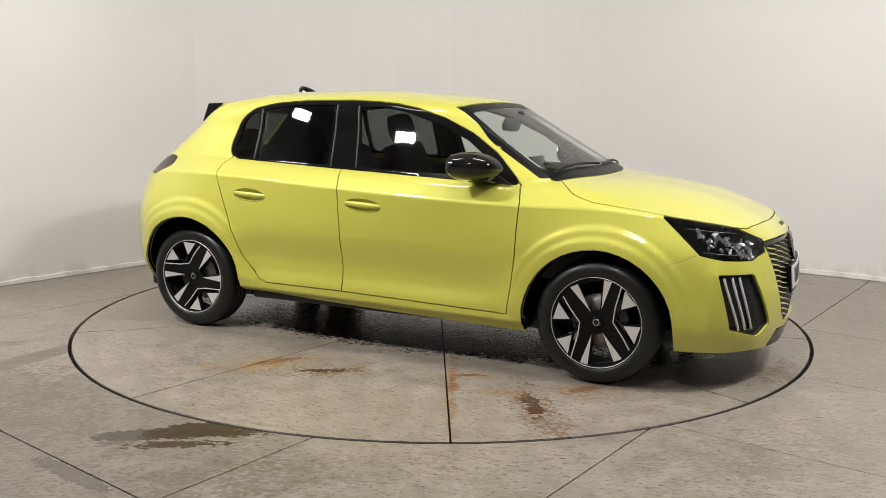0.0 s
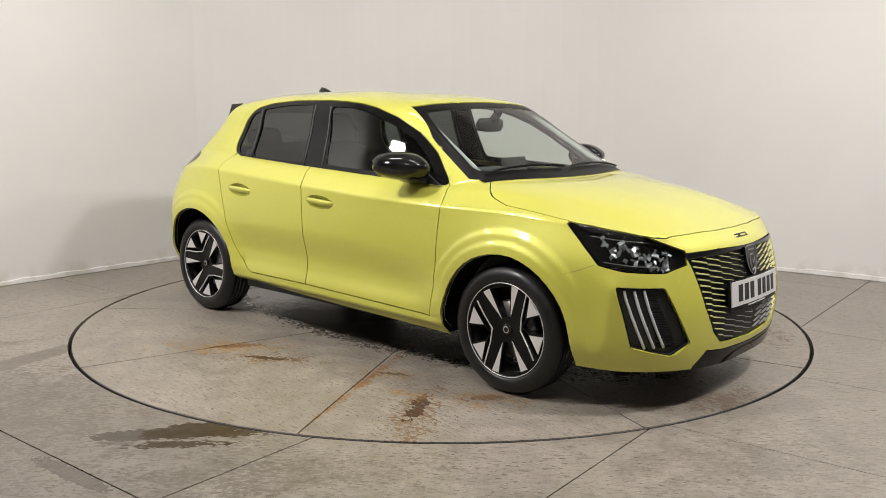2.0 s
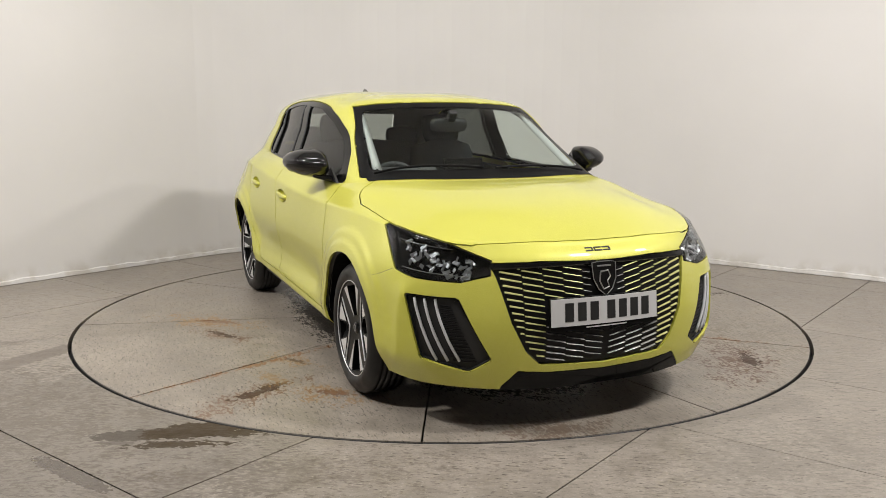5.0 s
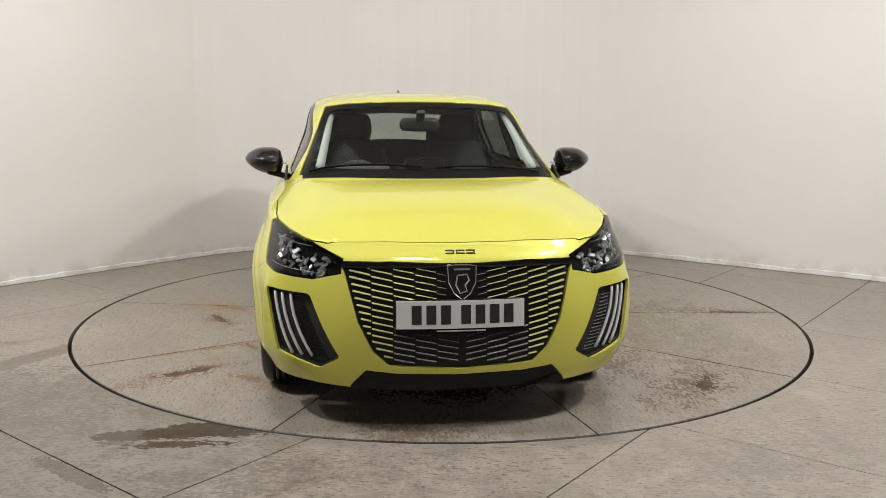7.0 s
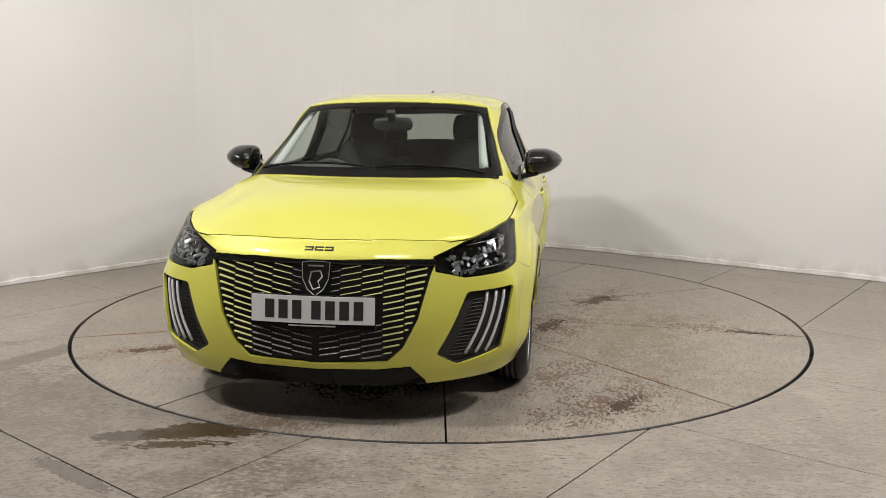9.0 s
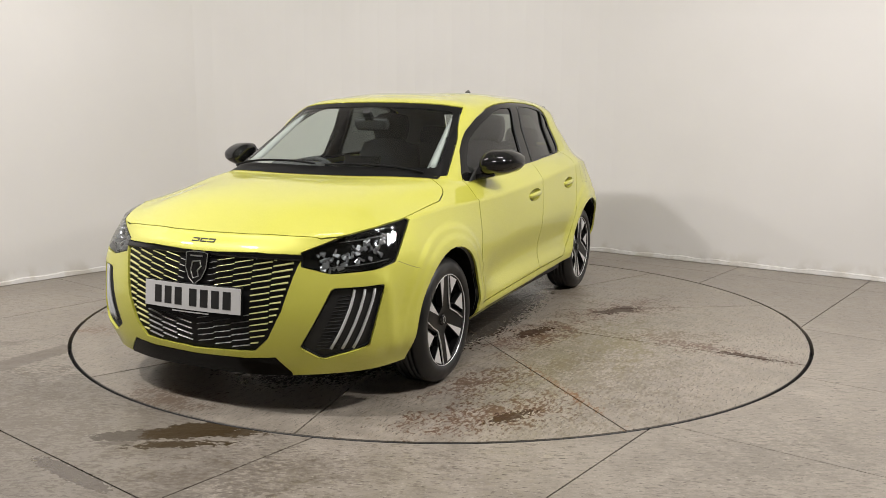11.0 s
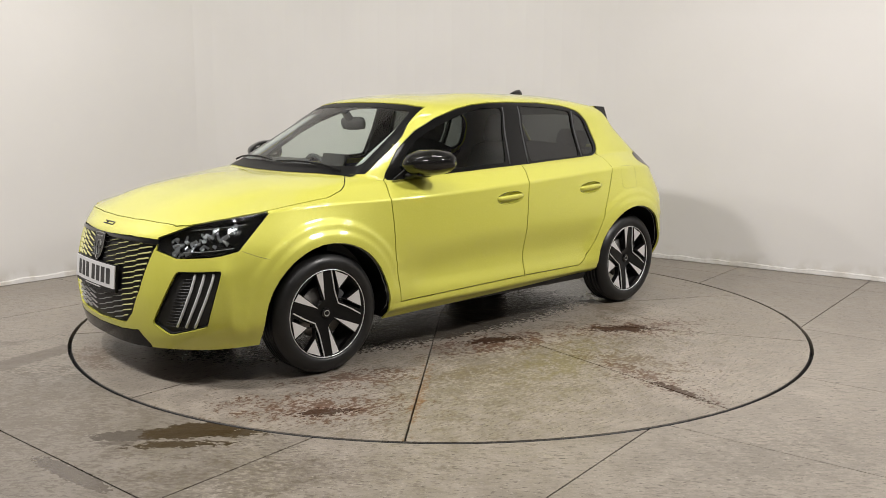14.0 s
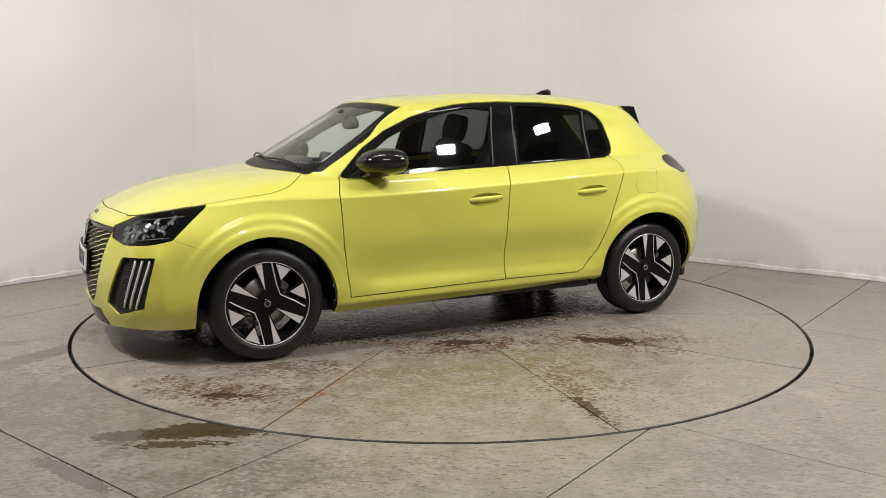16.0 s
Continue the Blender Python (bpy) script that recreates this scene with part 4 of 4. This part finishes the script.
def build_car():
    from mathutils.bvhtree import BVHTree
    car = new("car")
    tagged(car, "wet yellow five-door hatchback on the turntable", "car")
    bm = half_body()
    tag = bm.faces.layers.int["tag"]
    whole = bm.copy()
    flip = whole.copy()
    bmesh.ops.scale(flip, vec=(1, -1, 1), verts=flip.verts)
    me = bpy.data.meshes.new("tmp")
    flip.to_mesh(me)
    whole.from_mesh(me)
    bpy.data.meshes.remove(me)
    tree = BVHTree.FromBMesh(whole)
    whole.free()
    flip.free()

    # painted panels
    shell = Panel(bm, (T_SHELL,), .003, .012)
    shell.mesh("body_shell", YELLOW, car, "both", "yellow painted body shell")
    Panel(bm, (T_SHELL,), 0, 0).mesh("inner_lining", CREAM, car, "both", "grey cabin lining", .03)
    hood = Panel(bm, (T_HOOD,)).mesh("bonnet", YELLOW, car, "both", "yellow bonnet")
    Panel(bm, (T_LIP,), .001).mesh("front_lip", SURROUND, car, "both", "gloss black lower bumper lip")
    screen = Panel(bm, (T_SCREEN,), .003, .01, .003).mesh("windscreen", FRIT, car, "both", "windscreen with black border")
    Panel(bm, (T_SIN,), 0, 0, .004).mesh("pane", CLEAR, screen, "both", "clear glass")
    Panel(bm, (T_RG,), .003, 0, .003).mesh("rear_window", REAR, car, "both", "dark tinted rear window")
    grille = Panel(bm, (T_GRILLE,), .001, .02, .013).mesh("grille", GRILLE_BLACK, car, "both", "black grille with yellow dashes")
    for side, how in ((1, "left"), (-1, "right")):
        door_f = Panel(bm, (T_DF,)).mesh("front_door", YELLOW, car, how, "yellow front door")
        door_r = Panel(bm, (T_DR,)).mesh("rear_door", YELLOW, car, how, "yellow rear door")
        Panel(bm, (T_DF, T_DR), 0, 0).mesh("door_lining", TRIM, car, how, "charcoal door lining", .05)
        Panel(bm, (T_DLO,), .0015, .012, .004).mesh("window_surround", SURROUND, car, how, "gloss black window surround and pillars")
        Panel(bm, (T_GF,), 0, 0, .009).mesh("side_window", SIDE, door_f, how, "wet front side glass", even=.25)
        Panel(bm, (T_GR,), 0, 0, .009).mesh("side_window", TINT, door_r, how, "wet privacy glass", even=.25)
        Panel(bm, (T_GQ,), 0, 0, .009).mesh("quarter_window", TINT, door_r, how, "fixed quarter glass")
        Panel(bm, (T_TAIL,), .002, .012).mesh("tail_lamp", RED_LENS, car, how, "smoked red tail lamp")
        build_lamp(bm, car, side, how, tree)
        build_claw(bm, car, side, how, tree)
        build_arch(bm, car, side, tree)
        build_mirror(car, side)
        build_handle(door_f, tree, -.025, .818, side)
        build_handle(door_r, tree, -.785, .838, side)
        build_frame(car, side, tree)
    for x, side, turn in ((1.27, 1, 47), (1.27, -1, 21), (-1.27, 1, 41), (-1.27, -1, -54)):
        build_wheel(car, x, side, turn)
    build_front(car, grille, hood, tree)
    build_top(car, tree)
    build_interior(car)
    bm.free()
    return car


def build_arch(bm, car, side, tree):
    """Black liners inside the wheel openings."""
    for cx, cz, r in ARCHES:
        b = bmesh.new()
        pts = [(cx + (r + .004) * math.cos(a), cz + (r + .004) * math.sin(a)) for a in [radians(-11 + 202 * k / 40) for k in range(41)]]
        edge = []
        for x, z in pts:
            p, _ = surface_at(tree, (cx + (x - cx) * 1.012, 2 * side, max(.262 if cx < 0 else .205, cz + (z - cz) * 1.012)), (0, -side, 0))
            edge.append(min(abs(p.y) - .004, .845) if p else .74)
        rows = [[b.verts.new((x, y * side, z)) for (x, z), y in zip(pts, edge)], [b.verts.new((x, .50 * side, z)) for x, z in pts]]
        for k in range(40):
            b.faces.new((rows[0][k], rows[0][k + 1], rows[1][k + 1], rows[1][k]))
        b.faces.new(rows[1])
        part("arch_liner", b, FRIT, car, "black wheel arch liner")


def build_frame(car, side, tree):
    """Pillar strips between the side windows."""
    for (x0, z0), (x1, z1), w in (((-.135, 1.01), (-.175, 1.35), .010), ((-.30, 1.01), (-.318, 1.355), .010), ((-.850, 1.035), (-.855, 1.328), .012)):
        b = bmesh.new()
        pts = []
        for k in range(7):
            s = k / 6
            p, n = surface_at(tree, (x0 + (x1 - x0) * s, 2 * side, z0 + (z1 - z0) * s), (0, -side, 0))
            pts.append(p - n * .003)
        tube(b, pts, w / 2, 6)
        part("window_bar", b, TRIM, car, "", True)


def build_lamp(bm, car, side, how, tree):
    lamp_ob = Panel(bm, (T_HL,), .0045, -.032, .035).mesh("headlamp", GLOSS_BLACK, car, how, "dark headlamp behind a clear cover")
    Panel(bm, (T_HL,), .002, 0, .001).mesh("cover", COVER, lamp_ob, how, "clear headlamp cover")
    # faceted bright reflectors and light guides inside
    rng = random.Random(11)
    for k in range(58):
        s = -.68 - .33 * rng.random()
        z = .728 + .03 * (s + .82) / .12 + rng.uniform(-.042, .036)
        w, h = rng.uniform(.008, .024), rng.uniform(.008, .034)
        start = Vector((-s * .7071 + 2, (s * .7071 + 2) * side, z))
        p, n = surface_at(tree, start, (-.7071, -.7071 * side, 0))
        b = bmesh.new()
        prism(b, [(-w / 2, -h / 2), (w * .35, -h * .6), (w / 2, h * .3), (-w * .1, h / 2)], lambda u, v, d: (u, v, d), .008)
        bmesh.ops.recalc_face_normals(b, faces=b.faces)
        lean = Euler((rng.uniform(-.8, .5), rng.uniform(-.8, .8), rng.uniform(-1.5, 1.5))).to_matrix().to_4x4()
        part("reflector", b, LENS_BASE, lamp_ob, "bright reflector facet").matrix_local = Matrix.Translation(p - n * .028) @ n.to_track_quat("Z", "Y").to_matrix().to_4x4() @ lean
    for a, c in (((-.64, .795), (-.90, .768)), ((-.68, .69), (-.98, .66))):
        pts = []
        for k in range(9):
            s, z = a[0] + (c[0] - a[0]) * k / 8, a[1] + (c[1] - a[1]) * k / 8
            start = Vector((-s * .7071 + 2, (s * .7071 + 2), z))
            start.y *= side
            p, n = surface_at(tree, start, (-.7071, -.7071 * side, 0))
            if p:
                pts.append(p - n * .018)
        b = bmesh.new()
        tube(b, pts, .0018, 6)
        part("light_guide", b, CHROME, lamp_ob, "grey light guide", True)


def build_claw(bm, car, side, how, tree):
    claw = Panel(bm, (T_CLAW,), .002, -.014, .026).mesh("bumper_vent", MATT_BLACK, car, how, "black corner vent with three light strips")

    def on(s, z, lift):
        start = Vector((-s * .7071 + 2, s * .7071 + 2, z))
        start.y *= side
        p, n = surface_at(tree, start, (-.7071, -.7071 * side, 0))
        return p + n * lift
    for k in range(3):
        top, low = -.765 - .047 * k, -.868 - .047 * k
        pts = []
        for j in range(10):
            f = j / 9
            pts.append(on(top + (low - top) * f ** 1.3 , .572 - .262 * f, -.017))
        b = bmesh.new()
        tube(b, pts, .0065, 8)
        part("light_strip", b, LED, claw, "pale vertical daytime light strip", True)
    for j in range(16):
        f = j / 15
        z = .545 - .235 * f
        s0, s1 = -.90 - .052 * f, -.925 - .105 * f
        b = bmesh.new()
        tube(b, [on(s0 + .02, z, -.024), on((s0 + s1) / 2, z - .003, -.023), on(s1, z - .005, -.024)], .0035, 5)
        part("vent_rib", b, GRILLE_BLACK, claw)


def build_front(car, grille, hood, tree):
    def on(y, z, lift=0.0):
        p, n = surface_at(tree, (4, y, z), (-1, 0, 0))
        return (p + n * lift, n) if p else (None, None)
    # gloss bar over the grille
    b = bmesh.new()
    rows = []
    for k in range(41):
        y = -.485 + .97 * k / 40
        drop = .016 + .010 * (abs(y) / .485) ** 2
        rows.append([b.verts.new(on(y, .711 - q * drop, .002 if q < .9 else -.02)[0]) for q in (0, .3, .6, .85, 1)])
    for p, q in zip(rows, rows[1:]):
        for k in range(4):
            b.faces.new((p[k], p[k + 1], q[k + 1], q[k]))
    part("grille_bar_top", b, GLOSS_BLACK, grille, "gloss black bar over the grille", True)
    edge = [q for q in GRILLE if q[0] >= 0]
    inner = [(max(0, y - .010), z + (.010 if z < .4 else -.02 if z > .69 else 0)) for y, z in edge]
    for side in (1, -1):
        for col in range(5):
            y0 = .014 + .0885 * col
            for row in range(20):
                z = .235 + .0262 * row + (.0131 if col % 2 else 0)
                ya, yb = y0 + .003, y0 + .0865
                za, zb = z + .10 * ya, z + .10 * yb + .09 * (yb - ya)
                ym, zm = (ya + yb) / 2, (za + zb) / 2
                if not (inside((ya, za), inner) and inside((yb, zb), inner)):
                    if not inside((ya + .012, za), inner):
                        continue
                    while not inside((yb, zb), inner) and yb > ya + .01:
                        yb -= .004
                        zb -= .0008
                if ya < .268 and .447 < zm < .575:
                    if yb < .285:
                        continue
                    za += (.272 - ya) * .19
                    ya = .272
                if za > .55 and ya < .06:
                    za += (.066 - ya) * .19
                    ya = .066
                h = (.0010 + .0030 * (ym / .44) ** 1.2) * (.62 + .38 * min(1, max(0, (zm - .29) / .33)))
                pa, n = on(ya * side, za, -.008)
                pb, _ = on(yb * side, zb, -.008)
                b = bmesh.new()
                up = Vector((0, 0, 1))
                corners = []
                for p, hh in ((pa, h * .8), (pb, h)):
                    corners.append([b.verts.new(q) for q in (p + up * hh * 1.2, p + n * .007 - up * hh * .2, p + n * .008 - up * hh * 1.1, p - up * hh * 1.2)])
                for k in range(4):
                    b.faces.new((corners[0][k], corners[0][(k + 1) % 4], corners[1][(k + 1) % 4], corners[1][k]))
                b.faces.new(corners[0])
                b.faces.new(corners[1][::-1])
                bmesh.ops.recalc_face_normals(b, faces=b.faces)
                part("grille_dash", b, DASH if ym > (.10 if zm > .45 else .24) else CHROME, grille)
    # shield badge
    b = bmesh.new()
    shield = [(-.062, .070), (-.03, .075), (.03, .075), (.062, .070), (.058, .0), (.035, -.045), (0, -.072), (-.035, -.045), (-.058, 0)]
    prism(b, shield, lambda u, v, h: (2.074 - .0 * v + h - .20 * (v), u, .635 + v), .014)
    bmesh.ops.recalc_face_normals(b, faces=b.faces)
    badge = part("badge", b, GLOSS_BLACK, car, "dark shield badge with a grey figure")
    for pts, rr in (([q for q in shield + shield[:1]], .0022), ([(-.02, .03), (.02, .035), (.03, .01), (.012, -.01), (.02, -.035), (-.01, -.045), (-.028, -.01), (-.02, .03)], .0035), ([(-.035, .056), (.035, .056)], .004)):
        b = bmesh.new()
        tube(b, [(2.089 - .20 * v, u * .95, .635 + v * .95) for u, v in pts], rr, 5)
        part("badge_line", b, CHROME, badge)
    # number plate with plain bars for its writing
    plate = new("number_plate")
    plate.parent = car
    plate.matrix_local = pose(.004, -.008, 0)
    tagged(plate, "white front number plate with black characters")

    def bent(name, mat, y0, y1, z0, z1, lift, thick, label=""):
        """A thin board that follows the bow of the grille."""
        m = bmesh.new()
        k = max(2, int((y1 - y0) / .02))
        cols = []
        for i in range(k + 1):
            yy = y0 + (y1 - y0) * i / k
            x = 2.1235 - .20 * yy * yy + lift
            cols.append([m.verts.new(q) for q in ((x - .09 * (z1 - .512), yy, z1), (x - .09 * (z0 - .512), yy, z0), (x - .09 * (z0 - .512) - thick, yy, z0), (x - .09 * (z1 - .512) - thick, yy, z1))])
        for p, q in zip(cols, cols[1:]):
            for i in range(4):
                m.faces.new((p[i], p[(i + 1) % 4], q[(i + 1) % 4], q[i]))
        m.faces.new(cols[0])
        m.faces.new(cols[-1])
        bmesh.ops.recalc_face_normals(m, faces=m.faces)
        part(name, m, mat, plate, label)
    bent("plate_board", PLATE, -.262, .262, .456, .568, 0, .005, "white board")
    bent("plate_holder", FRIT, -.265, .265, .436, .571, -.006, .012, "black holder")
    y = -.205
    for k in range(7):
        bent("character_bar", INK, y + .004, y + .044, .474, .551, .0012, .002)
        y += .059 if k != 2 else .082
    bent("text_bar", PLATE, -.10, .10, .443, .448, -.004, .002)
    # small dark model mark on the nose, as plain bars
    for k in range(3):
        y = -.043 + .043 * k
        p, n = on(y, .752, .001)
        b = bmesh.new()
        box(b, (.004, .037, .006), (0, 0, .008), .001)
        box(b, (.004, .037, .006), (0, 0, -.008), .001)
        box(b, (.004, .006, .020), (0, (.015 if k != 1 else -.015), 0), .001)
        ob = part("model_mark", b, MATT_BLACK, car, "dark raised mark on the nose")
        ob.matrix_local = Matrix.Translation(p) @ n.to_track_quat("X", "Z").to_matrix().to_4x4()
    # parking sensors and a tow cover
    for y in (.69, -.69):
        p, n = on(y, .285, .001)
        if p:
            b = bmesh.new()
            lathe(b, [(0, .0015), (.008, .0015), (.010, .0), ], 16, "Z")
            lathe(b, [(.0105, .0008), (.0125, .0008)], 16, "Z")
            ob = part("parking_sensor", b, YELLOW, car)
            ob.matrix_local = Matrix.Translation(p) @ n.to_track_quat("Z", "Y").to_matrix().to_4x4()
    # joint between wing and bumper
    for side in (1, -1):
        groove(car, tree, [(1.60, .625), (1.66, .645), (1.735, .678)], side)
    groove(car, tree, [(-1.150, .955), (-1.128, .85), (-1.135, .822), (-1.155, .812), (-1.28, .812), (-1.305, .825), (-1.325, .95), (-1.30, .962), (-1.17, .962), (-1.150, .955)], 1)


def groove(car, tree, pts, side):
    """A fine shadow joint laid along the side of the body."""
    out = []
    for (x0, z0), (x1, z1) in zip(pts, pts[1:]):
        for k in range(6):
            p, n = surface_at(tree, (x0 + (x1 - x0) * k / 6, 2 * side, z0 + (z1 - z0) * k / 6), (0, -side, 0))
            out.append(p - n * .0008)
    b = bmesh.new()
    tube(b, out, .0013, 5)
    part("panel_joint", b, TRIM, car)


def build_top(car, tree):
    # aerial fin
    b = bmesh.new()
    rows = []
    for k in range(9):
        s = k / 8
        h, w = .062 * (1 - (1 - s) ** 2) * (1 if s < .93 else .8), .026 * (1 - .35 * s)
        x = -.83 - .17 * s
        rows.append([b.verts.new(q) for q in ((x, w, 1.418), (x - .004, w * .55, 1.418 + h * .75), (x - .006, 0, 1.42 + h), (x - .004, -w * .55, 1.418 + h * .75), (x, -w, 1.418))])
    for p, q in zip(rows, rows[1:]):
        for k in range(4):
            b.faces.new((p[k], p[k + 1], q[k + 1], q[k]))
    b.faces.new(rows[-1])
    bmesh.ops.recalc_face_normals(b, faces=b.faces)
    part("aerial_fin", b, GLOSS_BLACK, car, "gloss black aerial fin", True)
    # roof spoiler: a yellow wing with a black trailing edge and end blades
    for name, mat, label, x0, x1, up in (("roof_spoiler", YELLOW, "yellow roof spoiler", -1.16, -1.325, 0), ("spoiler_edge", GLOSS_BLACK, "black trailing edge of the spoiler", -1.325, -1.385, -.012)):
        b = bmesh.new()
        rows = []
        for k in range(13):
            y = -.455 + .91 * k / 12
            bow = (y / .5) ** 2
            lift = -.026 * bow
            za, zb = 1.392 - .060 * (-1.16 - x0) + up, 1.392 - .060 * (-1.16 - x1) + up
            rows.append([b.verts.new(q) for q in ((x0, y, za + lift), ((x0 + x1) / 2, y, (za + zb) / 2 + .002 + lift), (x1 + .03 * bow, y, zb + lift), (x1 + .03 * bow + .004, y, zb - .018 + lift), (x0, y, za - .03 + lift))])
        for p, q in zip(rows, rows[1:]):
            for k in range(5):
                b.faces.new((p[k], p[(k + 1) % 5], q[(k + 1) % 5], q[k]))
        b.faces.new(rows[0])
        b.faces.new(rows[-1])
        bmesh.ops.recalc_face_normals(b, faces=b.faces)
        part(name, b, mat, car, label)
    for side in (1, -1):
        b = bmesh.new()
        prism(b, [(-1.27, 1.366), (-1.375, 1.362), (-1.415, 1.25), (-1.385, 1.27), (-1.31, 1.335)], lambda u, v, h: (u, (.455 + h + .12 * (1.36 - v)) * side, v), .014)
        bmesh.ops.recalc_face_normals(b, faces=b.faces)
        part("spoiler_blade", b, GLOSS_BLACK, car, "black spoiler end blade")
    # wipers
    for y0, y1, x0, x1 in ((-.62, -.05, 1.0, 1.08), (.02, .58, 1.085, 1.035)):
        b = bmesh.new()
        pts = []
        for k in range(8):
            s = k / 7
            y = y0 + (y1 - y0) * s
            p, n = surface_at(tree, (x0 + (x1 - x0) * s - .035, y, 3), (0, 0, -1))
            pts.append(p + n * .012)
        tube(b, pts, .006, 6)
        part("wiper", b, FRIT, car, "black wiper")
    # dark grille strip at the foot of the windscreen
    b = bmesh.new()
    rows = []
    for k in range(25):
        y = -.66 + 1.32 * k / 24
        x = 1.125 - .125 * (abs(y) / .66) ** 2.2
        rows.append([])
        for dx in (.0, -.02, -.04):
            p, n = surface_at(tree, (x + dx, y, 3), (0, 0, -1))
            rows[-1].append(b.verts.new(p + Vector((0, 0, .003))))
    for p, q in zip(rows, rows[1:]):
        for k in range(2):
            b.faces.new((p[k], p[k + 1], q[k + 1], q[k]))
    bmesh.ops.recalc_face_normals(b, faces=b.faces)
    part("cowl_strip", b, FRIT, car, "black strip below the windscreen", True)


# ---------------------------------------------------------------- build
CAR = build_car()
build_wall()
build_floods()
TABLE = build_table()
build_floor()


def motions():
    rows_table, rows_car = [], []
    steps = 32
    for k in range(steps + 1):
        t = 16 * k / steps
        s = (t - 8) / 8
        a = TURN[0] + TURN[1] * s + TURN[2] * s * s + TURN[3] * s ** 3
        spin = pose(0, 0, 0, 0, 0, a)
        rows_table.append((t, spin))
        rows_car.append((t, spin @ Matrix.Translation(SHIFT)))
    walk(TABLE, rows_table)
    walk(CAR, rows_car)


motions()
